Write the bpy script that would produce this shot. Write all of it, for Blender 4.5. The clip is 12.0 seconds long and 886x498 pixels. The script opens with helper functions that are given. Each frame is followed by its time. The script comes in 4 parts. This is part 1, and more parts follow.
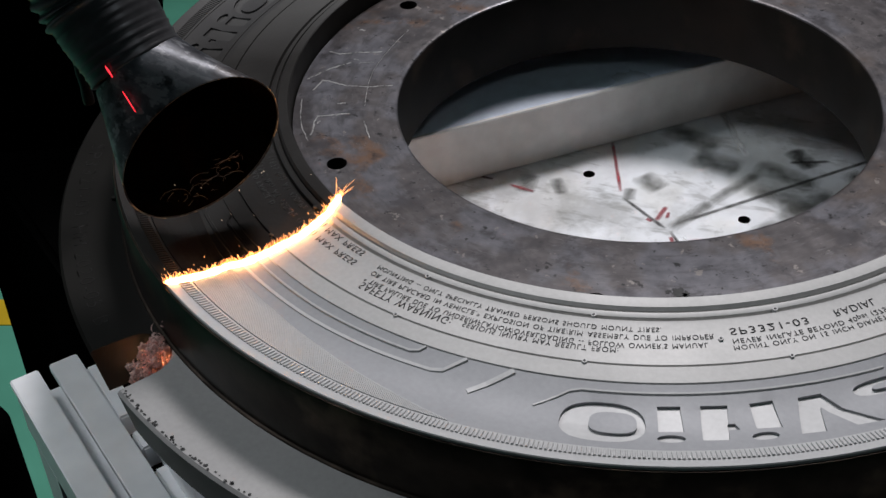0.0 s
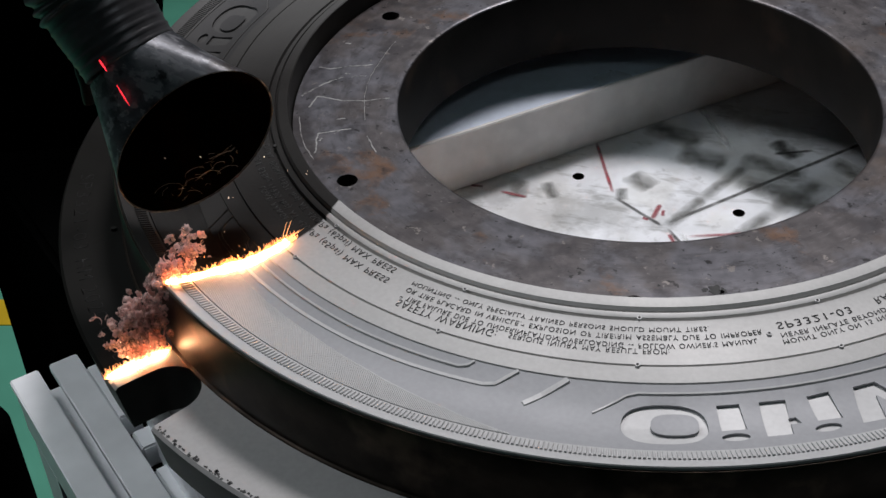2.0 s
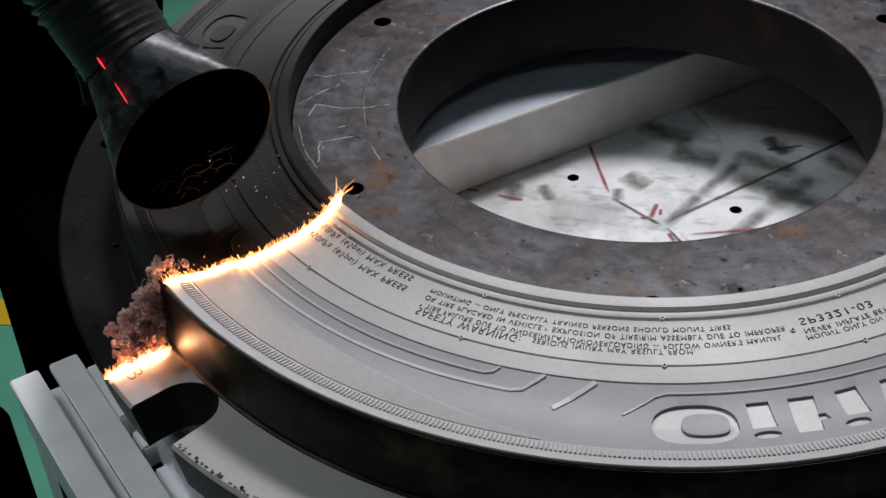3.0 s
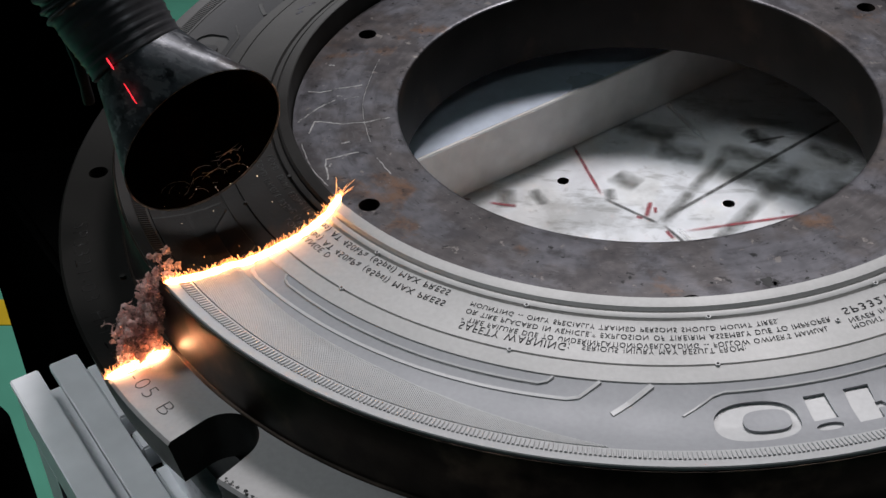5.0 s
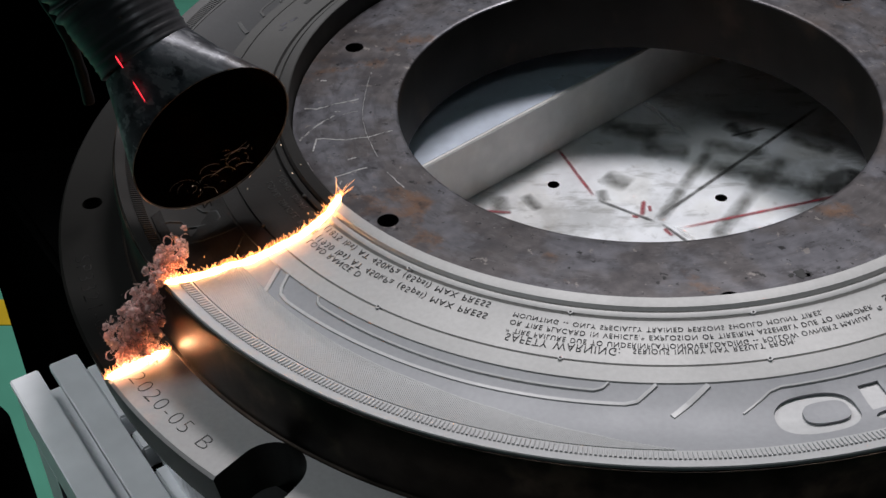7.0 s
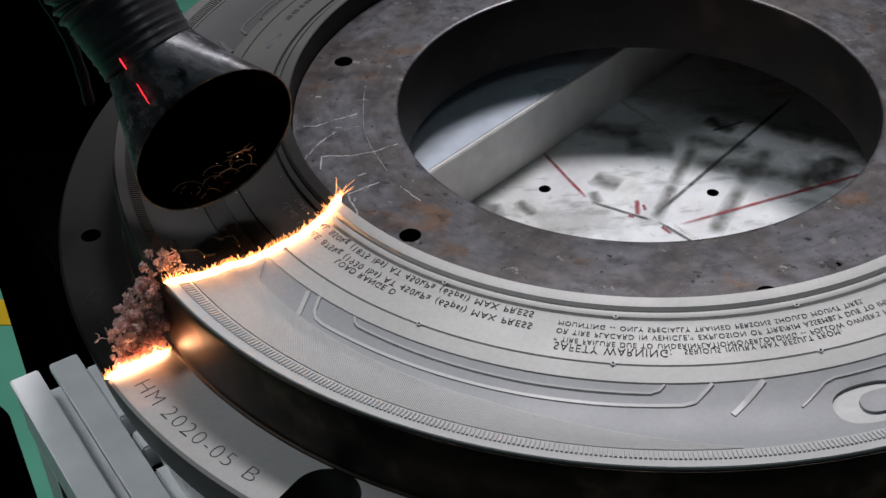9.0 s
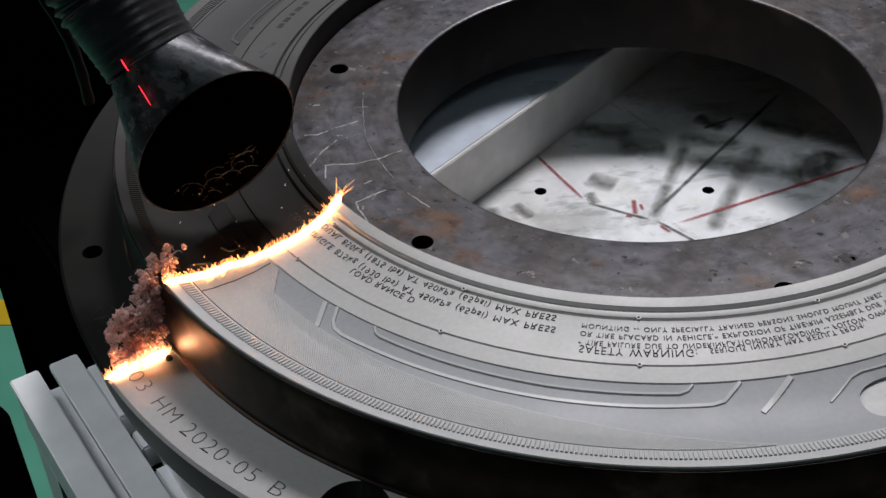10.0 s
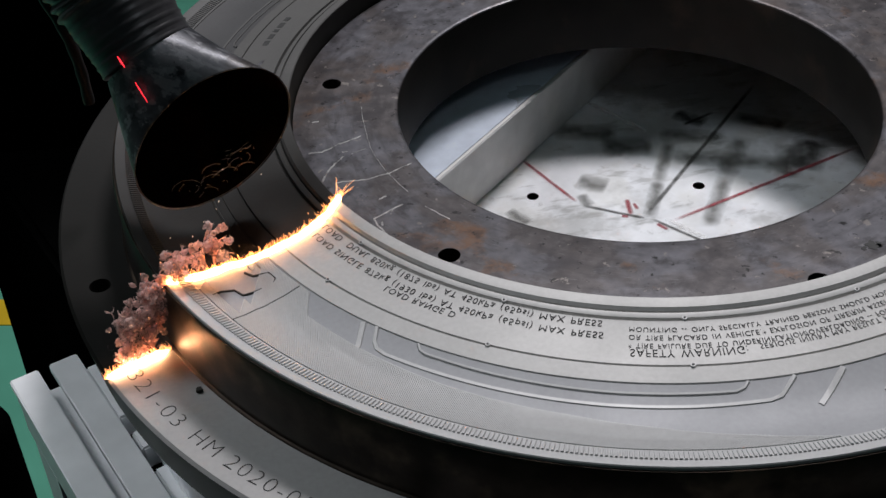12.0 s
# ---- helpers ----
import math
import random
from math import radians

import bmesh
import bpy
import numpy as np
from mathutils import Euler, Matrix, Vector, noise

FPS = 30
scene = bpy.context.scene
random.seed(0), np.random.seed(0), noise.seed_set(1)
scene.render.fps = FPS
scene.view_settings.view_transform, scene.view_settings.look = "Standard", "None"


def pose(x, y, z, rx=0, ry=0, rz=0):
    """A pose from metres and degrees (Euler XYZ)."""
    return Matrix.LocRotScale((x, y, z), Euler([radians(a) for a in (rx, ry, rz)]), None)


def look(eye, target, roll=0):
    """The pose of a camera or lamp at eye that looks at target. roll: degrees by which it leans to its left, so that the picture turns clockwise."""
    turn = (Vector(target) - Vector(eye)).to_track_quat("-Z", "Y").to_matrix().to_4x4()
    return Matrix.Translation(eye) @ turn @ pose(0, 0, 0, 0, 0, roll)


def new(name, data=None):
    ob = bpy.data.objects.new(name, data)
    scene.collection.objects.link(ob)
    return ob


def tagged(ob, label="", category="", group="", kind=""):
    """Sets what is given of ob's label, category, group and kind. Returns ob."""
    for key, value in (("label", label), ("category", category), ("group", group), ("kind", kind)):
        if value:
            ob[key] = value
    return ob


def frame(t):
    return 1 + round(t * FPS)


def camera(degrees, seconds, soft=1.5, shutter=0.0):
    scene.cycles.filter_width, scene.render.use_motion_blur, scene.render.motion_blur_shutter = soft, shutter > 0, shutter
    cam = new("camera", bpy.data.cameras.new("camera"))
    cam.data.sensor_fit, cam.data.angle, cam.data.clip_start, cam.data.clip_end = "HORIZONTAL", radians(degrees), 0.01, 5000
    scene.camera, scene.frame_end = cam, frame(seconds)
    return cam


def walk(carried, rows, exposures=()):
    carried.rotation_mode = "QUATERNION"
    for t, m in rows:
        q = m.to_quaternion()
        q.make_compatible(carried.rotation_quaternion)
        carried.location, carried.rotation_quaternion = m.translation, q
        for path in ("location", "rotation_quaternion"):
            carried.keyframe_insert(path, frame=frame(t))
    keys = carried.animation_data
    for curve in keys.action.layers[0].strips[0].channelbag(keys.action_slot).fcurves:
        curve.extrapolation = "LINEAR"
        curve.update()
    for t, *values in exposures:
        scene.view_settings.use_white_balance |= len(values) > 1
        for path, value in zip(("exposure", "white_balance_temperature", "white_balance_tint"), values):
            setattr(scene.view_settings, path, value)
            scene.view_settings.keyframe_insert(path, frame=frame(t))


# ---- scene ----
U = 0.65            # metres per plan unit of the turntable
SPIN = 2.814        # turntable speed, degrees a second
EYE = Vector((0.0, -1.0, 0.6075)) * U
AIM = Vector((-0.13356, 0.77524, -0.61738))
cam = camera(35.78, 12.0, soft=1.5)
CAM_POSE = look(EYE, EYE + AIM, -3.37)
walk(cam, [(0.0, CAM_POSE), (12.0, CAM_POSE)])

# ---- world and lamps ----
world = bpy.data.worlds.new("workshop_air")
scene.world = world
world.use_nodes = True
world.node_tree.nodes["Background"].inputs["Color"].default_value = (0.75, 0.85, 1.0, 1)
world.node_tree.nodes["Background"].inputs["Strength"].default_value = 0.06


def area_lamp(name, eye, target, size, watts, colour):
    data = bpy.data.lights.new(name, "AREA")
    data.shape, data.size, data.size_y = "RECTANGLE", size[0], size[1]
    data.energy, data.color = watts, colour
    ob = new(name, data)
    ob.matrix_world = look(eye, target)
    return ob


area_lamp("ceiling_lamp_back", (0.12, 1.00, 1.90), (0, 0, 0), (0.55, 0.34), 34.3, (1.0, 0.965, 0.998))
area_lamp("ceiling_lamp_front", (0.58, -0.74, 1.50), (0, 0, 0), (0.40, 0.3), 1.0, (0.80, 0.91, 1.0))
# added fill lamp, brightens the frame profile and hood from the left
area_lamp("side_fill_lamp", (-1.30, 0.20, 1.35), (-0.3, -0.1, -0.1), (0.5, 0.25), 10.5, (0.90, 0.95, 1.0))


# ---- materials ----
def material(name, base, rough=0.5, metal=0.0, vary=0.25, scale=40.0, bump=0.15, second=None, second_at=0.55, second_scale=12.0, sheen=0.5):
    m = bpy.data.materials.new(name)
    m.use_nodes = True
    nt = m.node_tree
    b = nt.nodes["Principled BSDF"]
    tc = nt.nodes.new("ShaderNodeTexCoord")
    fine = nt.nodes.new("ShaderNodeTexNoise")
    fine.inputs["Scale"].default_value, fine.inputs["Detail"].default_value = scale, 6
    broad = nt.nodes.new("ShaderNodeTexNoise")
    broad.inputs["Scale"].default_value, broad.inputs["Detail"].default_value = second_scale, 5
    for n in (fine, broad):
        nt.links.new(tc.outputs["Object"], n.inputs["Vector"])
    ramp = nt.nodes.new("ShaderNodeMapRange")
    ramp.inputs["From Min"].default_value, ramp.inputs["From Max"].default_value = 0.3, 0.7
    ramp.inputs["To Min"].default_value, ramp.inputs["To Max"].default_value = 1 - vary, 1 + vary
    nt.links.new(fine.outputs["Fac"], ramp.inputs["Value"])
    mix = nt.nodes.new("ShaderNodeMix")
    mix.data_type = "RGBA"
    mix.inputs["A"].default_value = (*base, 1)
    mix.inputs["B"].default_value = (*(second or base), 1)
    edge = nt.nodes.new("ShaderNodeMapRange")
    edge.inputs["From Min"].default_value, edge.inputs["From Max"].default_value = second_at - 0.06, second_at + 0.06
    nt.links.new(broad.outputs["Fac"], edge.inputs["Value"])
    nt.links.new(edge.outputs["Result"], mix.inputs["Factor"])
    mul = nt.nodes.new("ShaderNodeVectorMath")
    mul.operation = "SCALE"
    nt.links.new(mix.outputs["Result"], mul.inputs[0])
    nt.links.new(ramp.outputs["Result"], mul.inputs["Scale"])
    nt.links.new(mul.outputs["Vector"], b.inputs["Base Color"])
    rr = nt.nodes.new("ShaderNodeMapRange")
    rr.inputs["To Min"].default_value, rr.inputs["To Max"].default_value = max(0.03, rough - 0.12), min(1, rough + 0.12)
    nt.links.new(broad.outputs["Fac"], rr.inputs["Value"])
    nt.links.new(rr.outputs["Result"], b.inputs["Roughness"])
    b.inputs["Metallic"].default_value, b.inputs["Specular IOR Level"].default_value = metal, sheen
    if bump:
        bp = nt.nodes.new("ShaderNodeBump")
        bp.inputs["Strength"].default_value, bp.inputs["Distance"].default_value = bump, 0.001
        nt.links.new(fine.outputs["Fac"], bp.inputs["Height"])
        nt.links.new(bp.outputs["Normal"], b.inputs["Normal"])
    return m


def math_node(nt, op, a, b=None):
    n = nt.nodes.new("ShaderNodeMath")
    n.operation = op
    for i, v in enumerate((a, b)):
        if v is None:
            continue
        if isinstance(v, (int, float)):
            n.inputs[i].default_value = v
        else:
            nt.links.new(v, n.inputs[i])
    return n.outputs[0]


LINE = -138.05      # bearing of the cleaning line round the axis, degrees
PALER_BEARING = 166.0   # bearing on the mould near which the soot reaches its paler tone
SOOT = (0.0075, 0.007, 0.0062)
FACE_SOOT = (0.022, 0.0205, 0.0195)


def line_bearing(r):
    """Bearing of the cleaning line at plan radius r: it bows a little."""
    return LINE + 2.4 * max(0.0, 1 - ((r - 0.335) / 0.05) ** 2)


def mould_material(name, clean, rough, metal, soot=SOOT, paler=0.06):
    """Steel that is clean past the standing cleaning line and sooty before it."""
    m = material(name, clean, rough, metal, vary=0.045, scale=420, bump=0.06, second=tuple(c * 0.975 for c in clean), second_scale=18)
    nt = m.node_tree
    b = nt.nodes["Principled BSDF"]
    colour, gloss = b.inputs["Base Color"].links[0].from_socket, b.inputs["Roughness"].links[0].from_socket
    geo = nt.nodes.new("ShaderNodeNewGeometry")
    sep = nt.nodes.new("ShaderNodeSeparateXYZ")
    nt.links.new(geo.outputs["Position"], sep.inputs[0])
    x, y = sep.outputs["X"], sep.outputs["Y"]
    r = math_node(nt, "DIVIDE", math_node(nt, "SQRT", math_node(nt, "ADD", math_node(nt, "MULTIPLY", x, x), math_node(nt, "MULTIPLY", y, y))), U)
    q = math_node(nt, "DIVIDE", math_node(nt, "SUBTRACT", r, 0.335), 0.05)
    bow = math_node(nt, "MULTIPLY", math_node(nt, "MAXIMUM", math_node(nt, "SUBTRACT", 1.0, math_node(nt, "MULTIPLY", q, q)), 0.0), radians(2.4))
    # the plan is turned so that the line's bearing is zero
    c, s = math.cos(radians(LINE)), math.sin(radians(LINE))
    along = math_node(nt, "ADD", math_node(nt, "MULTIPLY", x, c), math_node(nt, "MULTIPLY", y, s))
    across = math_node(nt, "SUBTRACT", math_node(nt, "MULTIPLY", y, c), math_node(nt, "MULTIPLY", x, s))
    turn = math_node(nt, "SUBTRACT", math_node(nt, "ARCTAN2", across, along), bow)
    cleaned = nt.nodes.new("ShaderNodeMapRange")
    cleaned.inputs["From Min"].default_value, cleaned.inputs["From Max"].default_value = -0.002, 0.004
    nt.links.new(turn, cleaned.inputs["Value"])
    tc = nt.nodes["Texture Coordinate"]
    own = nt.nodes.new("ShaderNodeSeparateXYZ")
    nt.links.new(tc.outputs["Object"], own.inputs[0])
    c0, s0 = math.cos(radians(PALER_BEARING)), math.sin(radians(PALER_BEARING))
    fore = math_node(nt, "ADD", math_node(nt, "MULTIPLY", own.outputs["X"], c0), math_node(nt, "MULTIPLY", own.outputs["Y"], s0))
    beside = math_node(nt, "SUBTRACT", math_node(nt, "MULTIPLY", own.outputs["Y"], c0), math_node(nt, "MULTIPLY", own.outputs["X"], s0))
    pale_soot = nt.nodes.new("ShaderNodeMapRange")
    pale_soot.inputs["From Min"].default_value, pale_soot.inputs["From Max"].default_value = 0.48, -0.05
    pale_soot.inputs["To Max"].default_value = paler
    nt.links.new(math_node(nt, "ARCTAN2", beside, fore), pale_soot.inputs["Value"])
    clean_fac = math_node(nt, "MAXIMUM", cleaned.outputs["Result"], pale_soot.outputs["Result"])
    dirt = nt.nodes.new("ShaderNodeTexNoise")
    dirt.inputs["Scale"].default_value, dirt.inputs["Detail"].default_value = 30, 8
    nt.links.new(tc.outputs["Object"], dirt.inputs["Vector"])
    shade = nt.nodes.new("ShaderNodeMix")
    shade.data_type = "RGBA"
    shade.inputs["A"].default_value, shade.inputs["B"].default_value = (*(0.6 * v for v in soot), 1), (*(1.8 * v for v in soot), 1)
    nt.links.new(dirt.outputs["Fac"], shade.inputs["Factor"])
    mix = nt.nodes.new("ShaderNodeMix")
    mix.data_type = "RGBA"
    nt.links.new(clean_fac, mix.inputs["Factor"])
    nt.links.new(shade.outputs["Result"], mix.inputs["A"])
    nt.links.new(colour, mix.inputs["B"])
    nt.links.new(mix.outputs["Result"], b.inputs["Base Color"])
    rm = nt.nodes.new("ShaderNodeMix")
    rm.data_type = "FLOAT"
    rm.inputs["A"].default_value = 0.42
    nt.links.new(clean_fac, rm.inputs["Factor"])
    nt.links.new(gloss, rm.inputs["B"])
    nt.links.new(rm.outputs["Result"], b.inputs["Roughness"])
    nt.links.new(math_node(nt, "MULTIPLY", clean_fac, metal), b.inputs["Metallic"])
    nt.links.new(math_node(nt, "ADD", math_node(nt, "MULTIPLY", clean_fac, 0.36), 0.14), b.inputs["Specular IOR Level"])
    return m


def glow(name, colour, strength):
    m = bpy.data.materials.new(name)
    m.use_nodes = True
    b = m.node_tree.nodes["Principled BSDF"]
    b.inputs["Base Color"].default_value = (*colour, 1)
    b.inputs["Emission Color"].default_value = (*colour, 1)
    b.inputs["Emission Strength"].default_value = strength
    return m


M_FACE = mould_material("cleaned_satin_steel", (0.50, 0.495, 0.485), 0.55, 0.15, soot=FACE_SOOT, paler=0.19)
M_PANEL = mould_material("cleaned_matt_steel", (0.325, 0.33, 0.345), 0.55, 0.15, soot=FACE_SOOT, paler=0.19)
M_RAISED = mould_material("cleaned_bright_steel", (0.50, 0.50, 0.50), 0.5, 0.15, soot=FACE_SOOT, paler=0.19)
M_FLANGE = mould_material("cleaned_flange_steel", (0.33, 0.325, 0.32), 0.5, 0.2)
M_FLANGE_INK = mould_material("flange_engraving", (0.03, 0.03, 0.03), 0.7, 0, soot=(0.013, 0.0125, 0.012), paler=0.0)
M_WALL = material("dark_polished_steel", (0.036, 0.028, 0.023), 0.40, 0.9, 0.5, 60, 0.2, (0.075, 0.055, 0.042), 0.62, 30)
M_SIDE = material("dark_oily_shaded_steel", (0.020, 0.019, 0.016), 0.55, 0.1, 0.4, 60, 0.2, sheen=0.25)
M_INK = material("dark_engraving", (0.03, 0.03, 0.03), 0.7, 0, 0.3, 200, 0)
def rust_material():
    """Grey-violet mill scale, turned in rings, with brown film, orange rust, pits and bare specks."""
    m = material("rusty_grey_steel", (0.150, 0.147, 0.163), 0.33, 0.35, 0.3, 110, 0.12, (0.105, 0.095, 0.097), 0.5, 34)
    nt = m.node_tree
    b = nt.nodes["Principled BSDF"]
    base = b.inputs["Base Color"].links[0].from_socket
    own = nt.nodes["Texture Coordinate"].outputs["Object"]
    sep = nt.nodes.new("ShaderNodeSeparateXYZ")
    nt.links.new(own, sep.inputs[0])
    x, y = sep.outputs["X"], sep.outputs["Y"]
    r = math_node(nt, "SQRT", math_node(nt, "ADD", math_node(nt, "MULTIPLY", x, x), math_node(nt, "MULTIPLY", y, y)))
    turned = nt.nodes.new("ShaderNodeCombineXYZ")
    nt.links.new(math_node(nt, "MULTIPLY", r, 9.0), turned.inputs["X"])
    nt.links.new(math_node(nt, "MULTIPLY", math_node(nt, "ARCTAN2", y, x), 0.30), turned.inputs["Y"])
    # vector, scale, detail, low, high, colour, most
    layers = ((turned.outputs[0], 22, 8, 0.50, 0.66, (0.055, 0.050, 0.052), 0.55), (turned.outputs[0], 60, 6, 0.58, 0.70, (0.25, 0.245, 0.26), 0.35),
              (own, 10, 9, 0.55, 0.70, (0.115, 0.078, 0.055), 0.65), (own, 24, 10, 0.60, 0.68, (0.20, 0.095, 0.040), 0.65), (own, 42, 10, 0.53, 0.64, (0.055, 0.050, 0.054), 0.75),
              (own, 95, 12, 0.55, 0.66, (0.040, 0.037, 0.040), 0.6), (own, 210, 4, 0.63, 0.68, (0.018, 0.017, 0.018), 0.9), (own, 120, 9, 0.635, 0.66, (0.30, 0.27, 0.25), 0.7))
    for vec, scale, detail, lo, hi, colour, most in layers:
        n = nt.nodes.new("ShaderNodeTexNoise")
        n.inputs["Scale"].default_value, n.inputs["Detail"].default_value, n.inputs["Roughness"].default_value = scale, detail, 0.62
        nt.links.new(vec, n.inputs["Vector"])
        rng_node = nt.nodes.new("ShaderNodeMapRange")
        rng_node.inputs["From Min"].default_value, rng_node.inputs["From Max"].default_value, rng_node.inputs["To Max"].default_value = lo, hi, most
        nt.links.new(n.outputs["Fac"], rng_node.inputs["Value"])
        mix = nt.nodes.new("ShaderNodeMix")
        mix.data_type = "RGBA"
        mix.inputs["B"].default_value = (*colour, 1)
        nt.links.new(rng_node.outputs["Result"], mix.inputs["Factor"])
        nt.links.new(base, mix.inputs["A"])
        base = mix.outputs["Result"]
    nt.links.new(base, b.inputs["Base Color"])
    return m


M_RUST = rust_material()
# brown bore and underside steel, with the shade there put into its colour
M_DARKWALL = material("shaded_brown_steel", (0.008, 0.007, 0.006), 0.55, 0.0, 0.5, 40, 0.2, (0.035, 0.024, 0.017), 0.62, 18, sheen=0.22)
M_SCRATCH = material("bare_scratch", (0.60, 0.59, 0.58), 0.35, 0.7, 0.2, 200, 0.1)
M_TABLE = material("worn_aluminium", (0.88, 0.90, 0.93), 0.34, 0.2, 0.10, 60, 0.05, (0.78, 0.79, 0.79), 0.54, 26)


def stained(m, spots):
    """Lay ragged stains over a material: (scale, stretch, low, high, colour, most)."""
    nt = m.node_tree
    b = nt.nodes["Principled BSDF"]
    base = b.inputs["Base Color"].links[0].from_socket
    for scale, stretch, turn, lo, hi, colour, most in spots:
        mp = nt.nodes.new("ShaderNodeMapping")
        mp.inputs["Scale"].default_value = (1, stretch, 1)
        mp.inputs["Rotation"].default_value = (0, 0, radians(turn))
        nt.links.new(nt.nodes["Texture Coordinate"].outputs["Object"], mp.inputs["Vector"])
        n = nt.nodes.new("ShaderNodeTexNoise")
        n.inputs["Scale"].default_value, n.inputs["Detail"].default_value, n.inputs["Roughness"].default_value = scale, 5, 0.6
        nt.links.new(mp.outputs["Vector"], n.inputs["Vector"])
        r = nt.nodes.new("ShaderNodeMapRange")
        r.inputs["From Min"].default_value, r.inputs["From Max"].default_value, r.inputs["To Max"].default_value = lo, hi, most
        nt.links.new(n.outputs["Fac"], r.inputs["Value"])
        mix = nt.nodes.new("ShaderNodeMix")
        mix.data_type = "RGBA"
        mix.inputs["B"].default_value = (*colour, 1)
        nt.links.new(r.outputs["Result"], mix.inputs["Factor"])
        nt.links.new(base, mix.inputs["A"])
        base = mix.outputs["Result"]
    nt.links.new(base, b.inputs["Base Color"])
    return m


stained(M_TABLE, ((17, 1.0, 0, 0.54, 0.64, (0.27, 0.265, 0.24), 0.45), (24, 3.2, -42, 0.56, 0.64, (0.25, 0.25, 0.235), 0.45), (90, 1.0, 0, 0.60, 0.70, (0.30, 0.30, 0.28), 0.4)))
M_BAR = material("brushed_aluminium", (0.70, 0.70, 0.69), 0.45, 0.2, 0.08, 80, 0.05)


def smear_material(name, colour, most, ragged=0.35):
    """A film that is thickest along its middle, ragged, and fades at its edges."""
    m = material(name, colour, 0.45, 0.05, 0.25, 120, 0)
    nt = m.node_tree
    tc = nt.nodes["Texture Coordinate"]
    sep = nt.nodes.new("ShaderNodeSeparateXYZ")
    nt.links.new(tc.outputs["Generated"], sep.inputs[0])
    fade = 1.0
    for axis, slope in (("X", 7.0), ("Y", 2.3)):
        v = sep.outputs[axis]
        d = math_node(nt, "MULTIPLY", math_node(nt, "MINIMUM", v, math_node(nt, "SUBTRACT", 1.0, v)), slope)
        fade = math_node(nt, "MULTIPLY", math_node(nt, "MINIMUM", d, 1.0), fade)
    n = nt.nodes.new("ShaderNodeTexNoise")
    n.inputs["Scale"].default_value, n.inputs["Detail"].default_value = 110, 6
    nt.links.new(tc.outputs["Object"], n.inputs["Vector"])
    tear = nt.nodes.new("ShaderNodeMapRange")
    tear.inputs["From Min"].default_value, tear.inputs["From Max"].default_value, tear.inputs["To Min"].default_value = 0.35, 0.62, 1 - ragged * 1.6
    nt.links.new(n.outputs["Fac"], tear.inputs["Value"])
    nt.links.new(math_node(nt, "MULTIPLY", math_node(nt, "MULTIPLY", fade, tear.outputs["Result"]), most), nt.nodes["Principled BSDF"].inputs["Alpha"])
    return m


M_RED_SMEAR = smear_material("red_marker", (0.42, 0.05, 0.07), 0.75, 0.35)
M_SMEAR = smear_material("grey_oil_film", (0.18, 0.18, 0.165), 0.46)
M_DARK_SMEAR = smear_material("dark_grease", (0.08, 0.08, 0.075), 0.68)
M_PALE_SMEAR = smear_material("pale_scrape", (0.90, 0.90, 0.90), 0.5)
M_POLISH = material("polished_aluminium", (0.76, 0.84, 0.96), 0.30, 0.28, 0.08, 90, 0.02)
M_HOOD = material("black_painted_sheet", (0.085, 0.089, 0.100), 0.42, 0.3, 0.5, 160, 0.3, (0.050, 0.052, 0.060), 0.52, 24, sheen=0.4)
stained(M_HOOD, ((26, 2.2, 35, 0.52, 0.60, (0.20, 0.206, 0.222), 0.55), (90, 3.0, 35, 0.54, 0.58, (0.25, 0.255, 0.27), 0.6), (45, 2.0, 60, 0.54, 0.58, (0.020, 0.020, 0.024), 0.7), (75, 1.4, 10, 0.57, 0.61, (0.012, 0.012, 0.014), 0.8), (9, 1.0, 0, 0.60, 0.68, (0.11, 0.07, 0.045), 0.5), (160, 1, 0, 0.62, 0.66, (0.30, 0.30, 0.31), 0.5)))
# darkness inside the hood is put into this colour, with no sheen
M_HOOD_IN = material("shade_black_hood_inside", (0.0012, 0.001, 0.0008), 0.9, 0.0, 0.5, 60, 0.2, (0.005, 0.002, 0.001), 0.6, 20, sheen=0.0)
M_BARE = material("bare_cut_steel", (0.20, 0.19, 0.185), 0.45, 0.3, 0.6, 300, 0.1, (0.03, 0.026, 0.024), 0.5, 60)
M_FIBRE = material("tan_dust_fibre", (0.20, 0.17, 0.14), 0.8, 0, 0.3, 90, 0)
M_HOSE = material("black_rubber_hose", (0.045, 0.044, 0.047), 0.33, 0, 0.4, 60, 0.15, (0.085, 0.084, 0.09), 0.55, 25, sheen=0.45)
M_GLOSS = material("glossy_black_plastic", (0.012, 0.012, 0.014), 0.42, 0.0, 0.2, 60, 0.05, sheen=0.2)
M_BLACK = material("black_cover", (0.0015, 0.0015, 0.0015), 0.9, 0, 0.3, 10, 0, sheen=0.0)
M_ALU = material("anodised_profile", (0.88, 0.89, 0.91), 0.38, 0.15, 0.06, 40, 0.03)
M_GREEN = material("green_epoxy_floor", (0.11, 0.38, 0.27), 0.35, 0, 0.12, 6, 0.02, (0.12, 0.41, 0.29), 0.5, 2)
M_YELLOW = material("yellow_floor_paint", (0.75, 0.5, 0.02), 0.5, 0, 0.15, 9, 0)
M_PLASTER = material("grey_workshop_plaster", (0.36, 0.385, 0.43), 0.8, 0, 0.1, 3, 0.05)
M_REDDOT = glow("red_laser_light", (1.0, 0.03, 0.05), 2.2)
M_CORE = glow("white_hot_line", (1.0, 0.45, 0.17), 27)
M_CORE_WIDE = glow("white_hot_flange_line", (1.0, 0.52, 0.26), 54)
M_SPARK = glow("orange_spark", (1.0, 0.43, 0.16), 2.2)
M_EMBER = glow("pale_ember", (1.0, 0.72, 0.5), 2.5)
